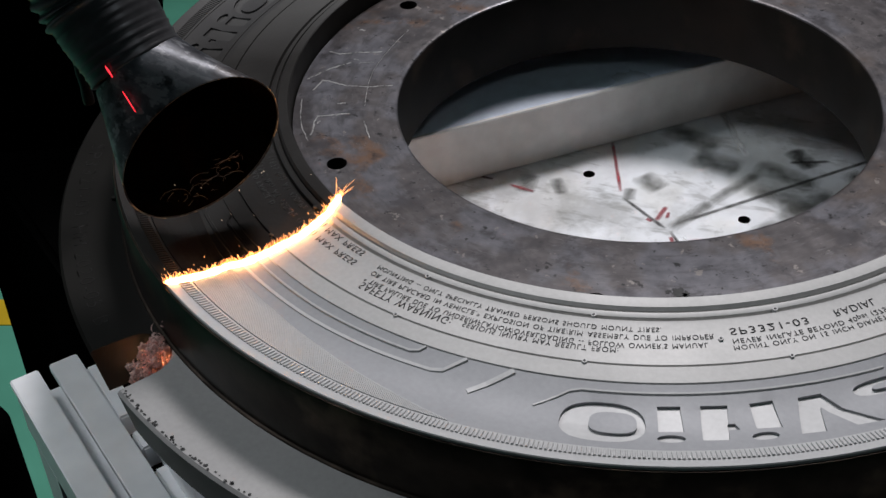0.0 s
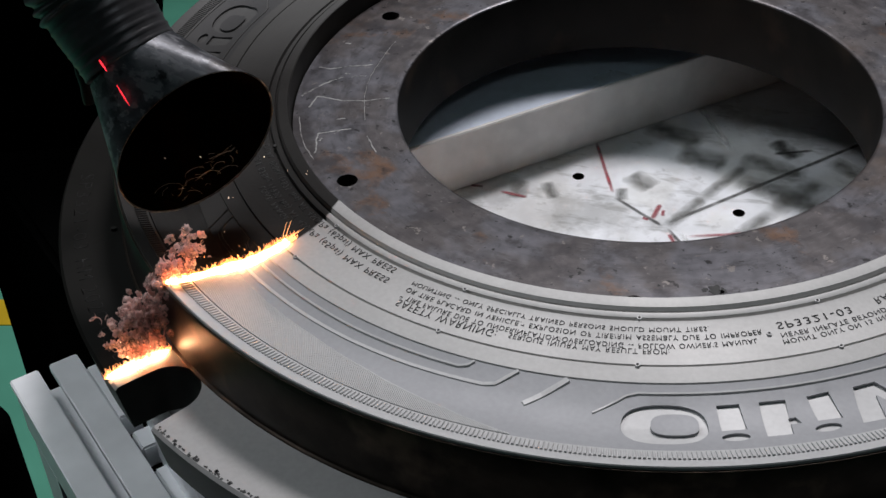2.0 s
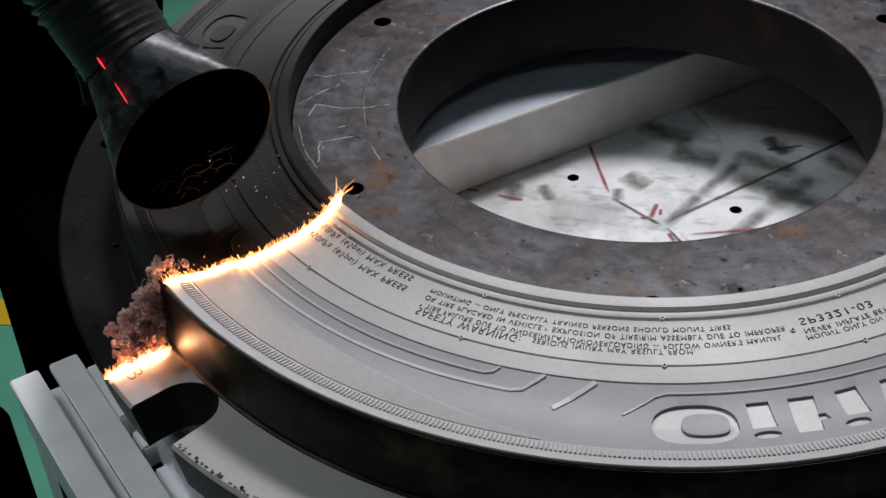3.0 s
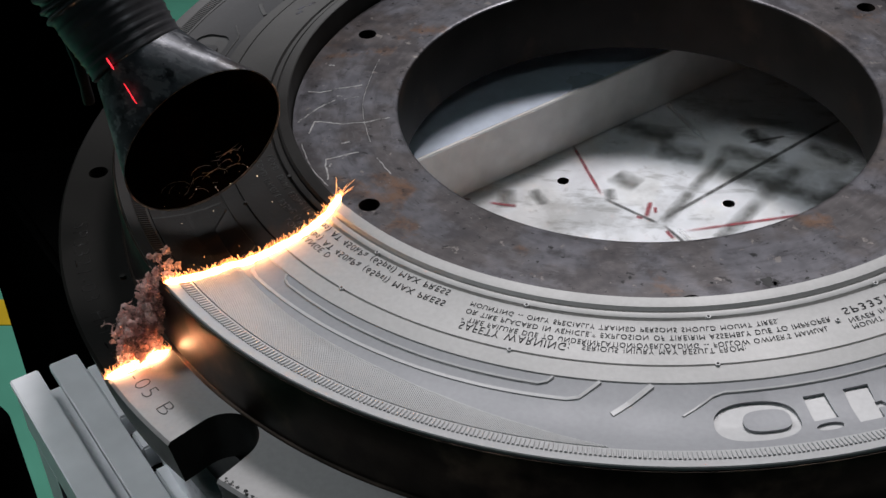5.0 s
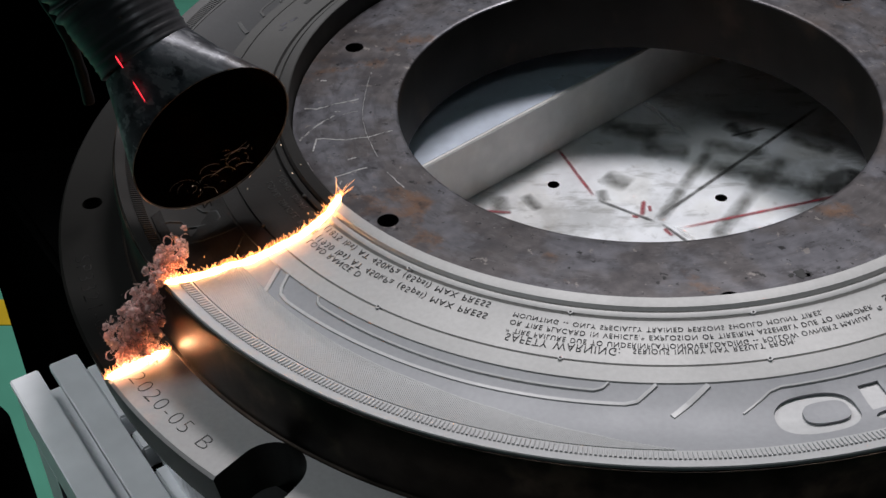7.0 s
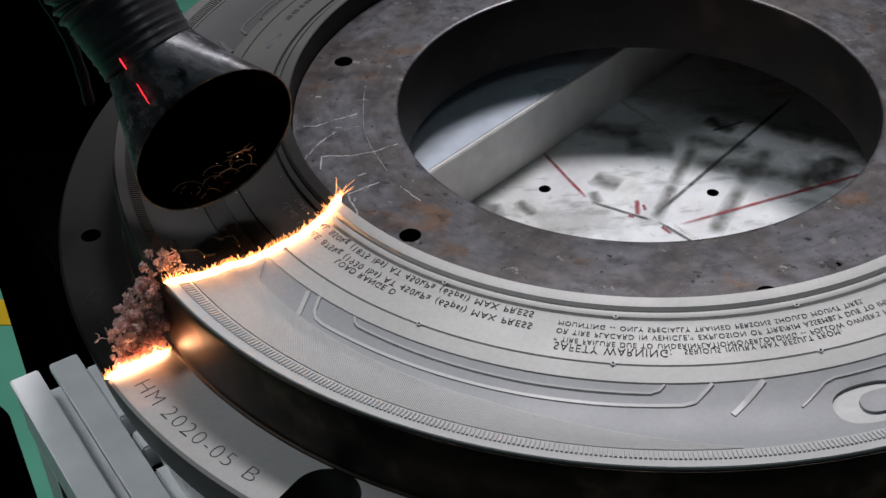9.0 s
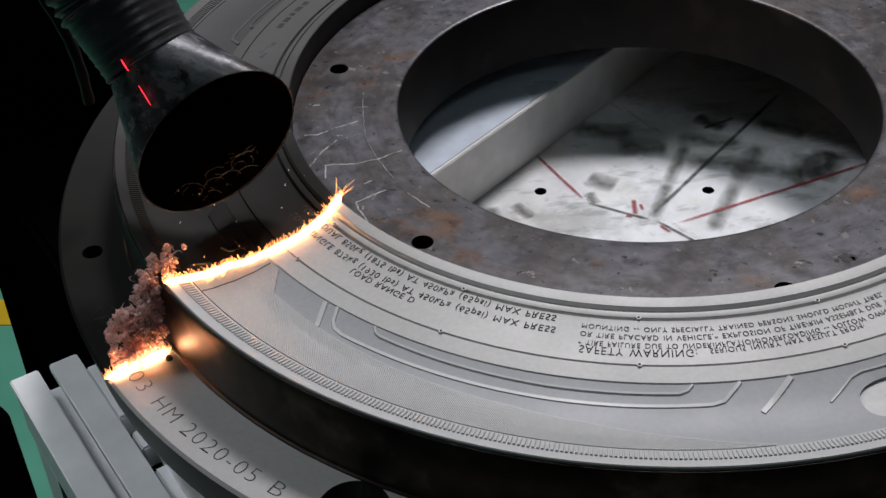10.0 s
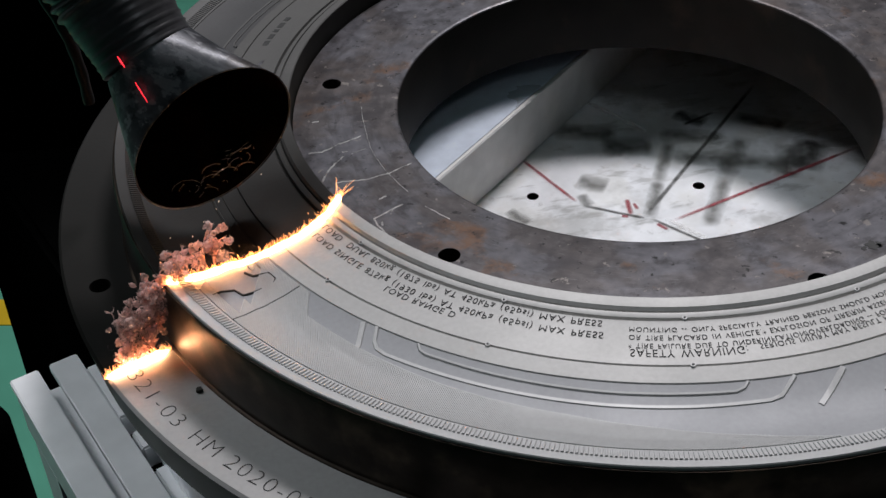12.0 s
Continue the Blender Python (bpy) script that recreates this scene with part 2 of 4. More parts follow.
M_FLARE = glow("white_hot_vapour", (1.0, 0.58, 0.38), 15.0)


def torn(m, scale, lo, hi):
    """Let a glowing vapour tear open in holes."""
    nt = m.node_tree
    tc, n, r = nt.nodes.new("ShaderNodeTexCoord"), nt.nodes.new("ShaderNodeTexNoise"), nt.nodes.new("ShaderNodeMapRange")
    n.inputs["Scale"].default_value, n.inputs["Detail"].default_value = scale, 6
    nt.links.new(tc.outputs["Object"], n.inputs["Vector"])
    r.inputs["From Min"].default_value, r.inputs["From Max"].default_value = lo, hi
    nt.links.new(n.outputs["Fac"], r.inputs["Value"])
    nt.links.new(r.outputs["Result"], nt.nodes["Principled BSDF"].inputs["Alpha"])


torn(M_FLARE, 190, 0.30, 0.60)
torn(M_SCRATCH, 260, 0.28, 0.56)


# ---- mesh helpers ----
def link_mesh(name, bm, mats, smooth=False):
    me = bpy.data.meshes.new(name)
    bmesh.ops.recalc_face_normals(bm, faces=bm.faces)
    if smooth:
        for f in bm.faces:
            f.smooth = True
    bm.to_mesh(me)
    bm.free()
    for m in mats if isinstance(mats, (list, tuple)) else (mats,):
        me.materials.append(m)
    return new(name, me)


def part(name, bm, mat, parent, label="", smooth=False, kind=""):
    ob = link_mesh(name, bm, mat, smooth)
    ob.parent = parent
    return tagged(ob, label, kind=kind)


def sharpen(ob, degrees=35):
    ob.data.set_sharp_from_angle(angle=radians(degrees))
    return ob


def lathe(profile, segs=360, a0=0.0, a1=360.0):
    """Turn a closed outline of plan (radius, height) pairs about the axis."""
    bm = bmesh.new()
    full = abs(a1 - a0) >= 359.99
    n = segs if full else segs + 1
    rings = []
    for i in range(n):
        a = radians(a0 + (a1 - a0) * i / segs)
        rings.append([bm.verts.new((r * U * math.cos(a), r * U * math.sin(a), z * U)) for r, z in profile])
    k = len(profile)
    for i in range(segs):
        A, B = rings[i], rings[(i + 1) % n]
        for j in range(k):
            bm.faces.new((A[j], B[j], B[(j + 1) % k], A[(j + 1) % k]))
    if not full:
        bm.faces.new(rings[0])
        bm.faces.new(rings[-1])
    return bm


def box(bm, cx, cy, cz, sx, sy, sz, turn=0.0, m=None):
    mm = Matrix.Translation((cx, cy, cz)) @ Matrix.Rotation(radians(turn), 4, "Z") @ Matrix.Diagonal((sx, sy, sz, 1))
    bmesh.ops.create_cube(bm, size=1.0, matrix=(m @ mm) if m else mm)


def tube(bm, pts, radii, sides=12, closed_ends=True):
    """A tube along points, with a radius for each."""
    rings = []
    pts = [Vector(p) for p in pts]
    up = None
    for i, p in enumerate(pts):
        d = (pts[min(i + 1, len(pts) - 1)] - pts[max(i - 1, 0)]).normalized()
        if up is None:
            up = d.orthogonal().normalized()
        up = (up - d * up.dot(d)).normalized()
        side = d.cross(up)
        rr = radii[i] if isinstance(radii, (list, tuple)) else radii
        rings.append([bm.verts.new(p + (up * math.cos(2 * math.pi * k / sides) + side * math.sin(2 * math.pi * k / sides)) * rr) for k in range(sides)])
    for A, B in zip(rings, rings[1:]):
        for k in range(sides):
            bm.faces.new((A[k], A[(k + 1) % sides], B[(k + 1) % sides], B[k]))
    if closed_ends:
        bm.faces.new(rings[0][::-1])
        bm.faces.new(rings[-1])


PROFILE = [(0.2905, 0.0110), (0.300, 0.0062), (0.310, 0.0040), (0.3466, -0.0010), (0.361, -0.0040), (0.375, -0.0085),
           (0.390, -0.0105), (0.405, -0.0090), (0.418, -0.0060), (0.4345, -0.0010)]
FLANGE_Z, TABLE_Z, RING_Z = -0.061, -0.170, -0.0125


def face_z(r):
    return float(np.interp(r, [p[0] for p in PROFILE], [p[1] for p in PROFILE]))


def on_face(r, deg, lift=0.0):
    a = radians(deg)
    return Vector((r * math.cos(a), r * math.sin(a), face_z(r) + lift)) * U


def ribbon(bm, pts, width, height, lift=0.0, z=None):
    """A raised band along (radius, bearing) points of the face, with flanks."""
    dense = []
    for (r0, a0), (r1, a1) in zip(pts, pts[1:]):
        n = max(1, int(abs(a1 - a0) / 0.8), int(abs(r1 - r0) / 0.004))
        dense += [(r0 + (r1 - r0) * i / n, a0 + (a1 - a0) * i / n) for i in range(n)]
    dense.append(pts[-1])
    flat = [Vector((r * math.cos(radians(a)), r * math.sin(radians(a)))) for r, a in dense]
    rows = []
    for i, p in enumerate(flat):
        d = (flat[min(i + 1, len(flat) - 1)] - flat[max(i - 1, 0)]).normalized()
        nrm = Vector((-d.y, d.x))
        row = []
        for off, h in ((-width / 2 - 0.0006, -0.001), (-width / 2, height), (width / 2, height), (width / 2 + 0.0006, -0.001)):
            q = p + nrm * off
            zz = (face_z(q.length) if z is None else z) + h + lift
            row.append(bm.verts.new((q.x * U, q.y * U, zz * U)))
        rows.append(row)
    for A, B in zip(rows, rows[1:]):
        for k in range(3):
            bm.faces.new((A[k], B[k], B[k + 1], A[k + 1]))
    bm.faces.new(rows[0])
    bm.faces.new(rows[-1][::-1])


def lettering(text, r_base, a_start, height, a_end=None, lift=0.0003, z=None, shear=0.0, depth=0.00012, narrow=1.0, weight=-0.006, inward=False):
    """Writing bent round the axis; letter tops point outwards, or inwards. Heights and radii in plan units."""
    cu = bpy.data.curves.new("writing", "FONT")
    cu.body, cu.size, cu.extrude, cu.shear, cu.space_character, cu.offset = text, 1.0, 0.0, shear, 1.12, weight
    cu.resolution_u, cu.space_word = 3, 1.35
    ob = new("writing", cu)
    me = bpy.data.meshes.new_from_object(ob.evaluated_get(bpy.context.evaluated_depsgraph_get()))
    bpy.data.objects.remove(ob)
    bm = bmesh.new()
    bm.from_mesh(me)
    bpy.data.meshes.remove(me)
    bmesh.ops.triangulate(bm, faces=bm.faces)
    w = max(v.co.x for v in bm.verts)
    k = height / 0.72
    span = math.degrees(w * k * narrow / (r_base + height / 2)) if a_end is None else a_end - a_start
    for v in bm.verts:
        r = r_base + v.co.y * k * (-1 if inward else 1)
        a = radians(a_start + span * v.co.x / w)
        v.co = Vector((r * math.cos(a), r * math.sin(a), (face_z(r) if z is None else z) + lift)) * U
    top = bmesh.ops.extrude_face_region(bm, geom=list(bm.faces))
    for v in [g for g in top["geom"] if isinstance(g, bmesh.types.BMVert)]:
        v.co.z += depth * U
    return bm


def carve(ob, cutters, solver="EXACT"):
    """Cut the cutters' shapes out of ob for good."""
    for c in cutters:
        mod = ob.modifiers.new("cut", "BOOLEAN")
        mod.operation, mod.object, mod.solver = "DIFFERENCE", c, solver
    me = bpy.data.meshes.new_from_object(ob.evaluated_get(bpy.context.evaluated_depsgraph_get()))
    ob.modifiers.clear()
    ob.data = me
    for c in cutters:
        bpy.data.objects.remove(c)
    return ob


def drill(r, deg, rad, z0, z1):
    bm = bmesh.new()
    a = radians(deg)
    bmesh.ops.create_cone(bm, cap_ends=True, segments=24, radius1=rad * U, radius2=rad * U, depth=(z1 - z0) * U,
                          matrix=Matrix.Translation(Vector((r * math.cos(a), r * math.sin(a), (z0 + z1) / 2)) * U))
    return link_mesh("drill", bm, M_DARKWALL)


# ---- the room ----
FLOOR_Z = -0.85
BASE_Z = -0.26


def room():
    bm = bmesh.new()
    box(bm, 0, 0, FLOOR_Z - 0.05, 12, 12, 0.1)
    tagged(link_mesh("floor", bm, M_GREEN), "glossy green epoxy workshop floor", "floor", kind="structure")
    for name, x, y, sx, sy in (("wall_north", 0, 6.1, 12.4, 0.2), ("wall_south", 0, -6.1, 12.4, 0.2), ("wall_east", 6.1, 0, 0.2, 12), ("wall_west", -6.1, 0, 0.2, 12)):
        bm = bmesh.new()
        box(bm, x, y, FLOOR_Z + 1.8, sx, sy, 3.6)
        tagged(link_mesh(name, bm, M_PLASTER), "plain grey workshop wall", "wall", kind="structure")
    bm = bmesh.new()
    box(bm, 0, 0, FLOOR_Z + 3.7, 12.4, 12.4, 0.2)
    tagged(link_mesh("ceiling", bm, M_PLASTER), "plain grey workshop ceiling", "ceiling", kind="structure")


room()


# ---- the tyre mould ----
NOTCH, NOTCH_HALF = -123.6, 3.0


def tyre_mould():
    mould = tagged(new("tyre_mould"), "round steel tyre sidewall mould, half sooty and half cleaned", "tyre mould")
    under = -0.05
    # inner face with the lip, two grooves and the dotted rule
    def groove(r, w, d):
        z = face_z(r)
        return [(r - w, z + 0.0003), (r - w * 0.6, z - d), (r + w * 0.6, z - d), (r + w, z)]
    prof = [(0.2905, 0.0090), (0.2914, 0.0098), (0.2925, 0.0098), (0.2992, 0.0082), (0.3004, 0.0066)] + groove(0.3016, 0.0008, 0.0022) + [(0.3046, 0.0056)] + groove(0.3078, 0.0015, 0.0034) + [(0.3115, face_z(0.3115))]
    prof += [(0.330, face_z(0.330))] + groove(0.3466, 0.0008, 0.0016) + [(0.3593, -0.0036), (0.3597, -0.0042), (0.3597, under), (0.2905, under)]
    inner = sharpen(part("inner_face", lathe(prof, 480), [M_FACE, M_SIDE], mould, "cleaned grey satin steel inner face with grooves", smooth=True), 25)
    # lip's inner side painted near-black: shade of the gap to the ring
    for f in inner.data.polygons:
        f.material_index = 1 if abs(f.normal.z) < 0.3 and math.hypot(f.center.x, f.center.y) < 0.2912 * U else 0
    prof = [(0.3597, -0.0046)] + [(r, z - 0.0004) for r, z in PROFILE[5:9]] + [(0.4155, -0.0068), (0.4155, under), (0.3597, under)]
    brand_pockets(part("decor_face", lathe(prof, 480), M_PANEL, mould, "matt grey decoration band with pale sunken brand shapes", smooth=True))
    prof = [(0.4155, -0.0062), (0.4258, -0.0036), (0.4318, -0.0014), (0.4330, -0.0012), (0.4336, -0.0020), (0.4336, under), (0.4155, under)]
    sharpen(part("shoulder_rim", lathe(prof, 480), M_RAISED, mould, "bright raised outer rim", smooth=True), 25)
    # polished outer wall with its foot moulding
    prof = [(0.4350, -0.0040), (0.4362, -0.008), (0.4368, -0.0590), (0.4377, -0.0598), (0.4386, -0.0601), (0.4391, -0.0608), (0.4392, -0.0615), (0.430, -0.0615), (0.430, -0.0040)]
    sharpen(part("outer_wall", lathe(prof, 480), M_WALL, mould, "dark polished cylindrical wall", smooth=True), 40)
    # flange
    prof = [(0.4300, FLANGE_Z), (0.4882, FLANGE_Z), (0.4905, -0.0632), (0.4840, -0.104), (0.4300, -0.104)]
    flange = part("flange", lathe(prof, 480), [M_FLANGE, M_DARKWALL], mould, "lower flange with a scalloped notch")
    bm = bmesh.new()
    top, bot = [], []
    outline = [(0.50, -NOTCH_HALF), (0.461, -NOTCH_HALF)]
    outline += [(0.461 - 0.0235 * math.cos(radians(t)), NOTCH_HALF * math.sin(radians(t))) for t in range(-80, 81, 10)]
    outline += [(0.461, NOTCH_HALF), (0.50, NOTCH_HALF)]
    for r, d in outline:
        a = radians(NOTCH + d)
        top.append(bm.verts.new((r * U * math.cos(a), r * U * math.sin(a), -0.05 * U)))
        bot.append(bm.verts.new((r * U * math.cos(a), r * U * math.sin(a), -0.12 * U)))
    bm.faces.new(top)
    bm.faces.new(bot[::-1])
    for i in range(len(top)):
        bm.faces.new((top[i], top[i - 1], bot[i - 1], bot[i]))
    notch = link_mesh("drill", bm, M_DARKWALL)
    carve(flange, [notch, drill(0.464, -169.0, 0.0085, -0.09, -0.05)])
    flange.data.materials.clear()
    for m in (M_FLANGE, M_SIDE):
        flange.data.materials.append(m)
    # upward faces stay flange steel, sides and notch walls go dark
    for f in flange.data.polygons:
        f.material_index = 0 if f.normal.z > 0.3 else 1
    sharpen(flange, 30)
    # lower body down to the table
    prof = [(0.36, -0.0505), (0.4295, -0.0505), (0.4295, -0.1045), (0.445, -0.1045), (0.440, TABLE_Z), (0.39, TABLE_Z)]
    part("body", lathe(prof, 240), M_DARKWALL, mould, "dark oily, shade-darkened underside of the mould")
    return mould


def mould_details(mould):
    # slanting dark serrations round the shoulder
    bm = bmesh.new()
    for i in range(900):
        a = i * 360 / 900
        ribbon(bm, [(0.4172, a), (0.4250, a + 0.03)], 0.0013, 0.0011, lift=0.0003)
    part("serration", bm, M_RAISED, mould, "fine slanted shoulder serrations", kind="stuff")
    # fine hatching, a wedge that narrows with the turn
    bm = bmesh.new()
    lean, ref = 150.0, 0.3762      # degrees of turn for each unit of radius
    a = -160.0                      # bearing of a line where it crosses the reference radius
    while a < -94:
        inner = 0.3615 if a < -143.3 else float(np.interp(a, [-143.3, -126.8, -114.6, -108.0, -100.0, -94], [0.3762, 0.3835, 0.3870, 0.3920, 0.4030, 0.4160]))
        stretches = [(inner, 0.4148)]
        if a < -152.0:              # the flat emblem interrupts the hatching
            stretches = [(inner, 0.3745), (0.4070, 0.4148)] if a < -153.4 else [(inner, 0.3690), (0.3950, 0.4148)]
        for r0, r1 in stretches:
            if r1 - r0 > 0.001:
                ribbon(bm, [(r0, a + lean * (r0 - ref)), (r1, a + lean * (r1 - ref))], 0.00075, 0.0008)
        a += 0.25
    part("hatching", bm, M_RAISED, mould, "fine raised hatching", kind="stuff")
    raised = [
        ([(0.3612, -137.3), (0.3794, -135.9)], 0.0034),
        ([(0.3600, -135.6), (0.3700, -134.8), (0.3740, -134.1), (0.3757, -132.8), (0.3760, -121.0), (0.3763, -109.4), (0.3758, -101.3), (0.3748, -93.8), (0.3727, -92.6), (0.3605, -90.7)], 0.0022),
        ([(0.3605, -130.2), (0.3640, -129.7), (0.3655, -129.0), (0.3664, -121.6), (0.3672, -109.6), (0.3669, -101.3), (0.3667, -96.9), (0.3645, -96.0), (0.3605, -95.5)], 0.0013),
        ([(0.3834, -89.3), (0.3612, -85.5)], 0.0034),
        ([(0.3832, -82.7), (0.3690, -79.6), (0.3668, -78.4), (0.3667, -74.5), (0.3667, -66.2), (0.3668, -57.8), (0.3677, -47.8)], 0.0011),
    ]
    for turn in (0, 250):
        for pts, w in raised:
            bm = bmesh.new()
            ribbon(bm, [(r, a + turn) for r, a in pts], w, 0.0004)
            part("raised_line", bm, M_RAISED, mould)
    # dark outlines of the emblem that comes out of the soot last
    for pts in ([(0.4149, -148.2), (0.3941, -148.2), (0.3784, -147.8), (0.3620, -147.1)], [(0.3796, -154.1), (0.3768, -152.9), (0.3724, -152.4), (0.3679, -151.8), (0.3679, -150.4), (0.3707, -150.2)],
                [(0.4102, -152.8), (0.4037, -153.0), (0.3946, -152.4), (0.3930, -151.15), (0.3869, -150.8), (0.3800, -150.5)]):
        bm = bmesh.new()
        ribbon(bm, pts, 0.0008, 0.0009)
        part("emblem_outline", bm, M_INK, mould)
    # vent plugs on the rules
    for r, angles in ((0.3262, (-63.4,)), (0.3072, (-146.5, -123.6, -100.9, -78.3, -55.8)), (0.3466, (-145.0, -123.0, -100.8, -78.5, -56.4))):
        for a in angles:
            bm = bmesh.new()
            bmesh.ops.create_cone(bm, cap_ends=True, segments=14, radius1=0.0019 * U, radius2=0.0017 * U, depth=0.0016 * U, matrix=Matrix.Translation(on_face(r, a, 0.0004)))
            plug = part("vent_plug", bm, M_RAISED, mould)
            bm = bmesh.new()
            bmesh.ops.create_cone(bm, cap_ends=True, segments=10, radius1=0.0009 * U, radius2=0.0009 * U, depth=0.0016 * U, matrix=Matrix.Translation(on_face(r, a, 0.0007)))
            part("vent_hole", bm, M_INK, plug)
    write = lambda text, r, a, h, end=None: part("writing", lettering(text, r, a, h, end), M_INK, mould, "dark engraved mirrored writing")
    write("SAFETY WARNING:", 0.3333, -107.5, 0.0066, -94.5)
    write("SERIOUS INJURY MAY RESULT FROM:", 0.3329, -93.1, 0.0046, -75.0)
    write("* TIRE FAILURE DUE TO UNDERINFLATION/OVERLOADING -- FOLLOW OWNER'S MANUAL", 0.3284, -107.7, 0.0043, -65.0)
    write("OR TIRE PLACARD IN VEHICLE.* EXPLOSION OF TIRE/RIM ASSEMBLY DUE TO IMPROPER", 0.3214, -107.7, 0.0043, -64.1)
    write("MOUNTING -- ONLY SPECIALLY TRAINED PERSONS SHOULD MOUNT TIRES.", 0.3147, -107.7, 0.0040, -70.1)
    write("LOAD RANGE D", 0.3275, -138.3, 0.0052, -128.3)
    write("LOAD SINGLE 875kg (1930 lbs) AT 450kPa (65psi) MAX PRESS", 0.3208, -152.8, 0.0055, -110.6)
    write("LOAD  DUAL 850kg (1875 lbs) AT 450kPa (65psi) MAX PRESS", 0.3108, -153.2, 0.0055, -110.9)
    write("SP3321-03", 0.3177, -62.2, 0.0060, -52.6)
    write("RADIAL", 0.3172, -49.2, 0.0060, -43.6)
    write("NEVER INFLATE BEYOND 40psi (275kPa)", 0.3269, -62.2, 0.0041, -41.0)
    write("MOUNT ONLY ON 15 INCH DIAMETER", 0.3324, -62.3, 0.0041, -42.5)
    for a, w in ((145.6, 1.2), (147.4, 1.6), (149.6, 0.9), (151.2, 1.5), (153.3, 1.4)):
        bm = bmesh.new()
        ribbon(bm, [(0.3325, a), (0.3325, a + w)], 0.0050, 0.0003)
        part("unreadable_mark", bm, M_INK, mould)
    for a, r in ((159.5, 0.3245), (161.2, 0.3300), (162.8, 0.3265)):
        bm = bmesh.new()
        ribbon(bm, [(r, a), (r + 0.002, a + 1.3)], 0.0035, 0.0002)
        part("rust_stain", bm, M_RUST, mould)
    bm = bmesh.new()
    p = Vector((0.4455 * math.cos(radians(-149.6)), 0.4455 * math.sin(radians(-149.6)), FLANGE_Z + 0.0012)) * U
    bmesh.ops.create_cone(bm, cap_ends=True, segments=16, radius1=0.0026 * U, radius2=0.0022 * U, depth=0.0024 * U, matrix=Matrix.Translation(p))
    part("foot_screw", bm, M_SIDE, mould)
    for text, a, end in (("SP3321-03", -160.4, -147.4), ("HM", -145.8, -142.4), ("2020-05", -141.3, -132.3), ("B", -130.9, -129.5)):
        part("writing", lettering(text, 0.4785, a, 0.0130, end, z=FLANGE_Z, lift=0.0001, depth=0.0001, weight=-0.024, inward=True), M_FLANGE_INK, mould, "thin hand-engraved writing")


def pill(r0, r1, a0, a1, n=18, power=2.6):
    """A rounded outline between two radii and two bearings."""
    rc, ac, hr, ha = (r0 + r1) / 2, (a0 + a1) / 2, (r1 - r0) / 2, (a1 - a0) / 2
    out = []
    for i in range(n * 2):
        t = math.pi * i / n
        c, q = math.cos(t), math.sin(t)
        out.append((rc + hr * math.copysign(abs(q) ** (2 / power), q), ac + ha * math.copysign(abs(c) ** (2 / power), c)))
    return out


POCKETS = [
    [(0.3752, -71.0), (0.3751, -68.8), (0.3958, -68.7), (0.3960, -71.0)],
    pill(0.3988, 0.4060, -71.15, -68.65, power=2.0),
    [(0.3750, -66.9), (0.3755, -64.3), (0.4045, -64.9), (0.4040, -67.2)],
    [(0.3898, -64.7), (0.3898, -64.0), (0.3955, -63.7), (0.3955, -64.8)],
    [(0.3755, -62.2), (0.3748, -59.9), (0.3970, -59.9), (0.3959, -62.2)],
    pill(0.3996, 0.4070, -62.9, -60.5, power=2.0),
    [(0.3753, -57.4), (0.3752, -55.1), (0.3885, -53.8), (0.4072, -51.0), (0.4061, -53.5), (0.3852, -55.7), (0.4064, -56.4), (0.4053, -58.6)],
]
RING_POCKETS = [(pill(0.3742, 0.4078, -80.0, -72.1, power=2.5), pill(0.3812, 0.3990, -77.3, -72.9, power=2.8)),
                (pill(0.3735, 0.3850, -52.0, -45.6, power=2.5), pill(0.3772, 0.3815, -50.0, -46.4, power=2.5))]


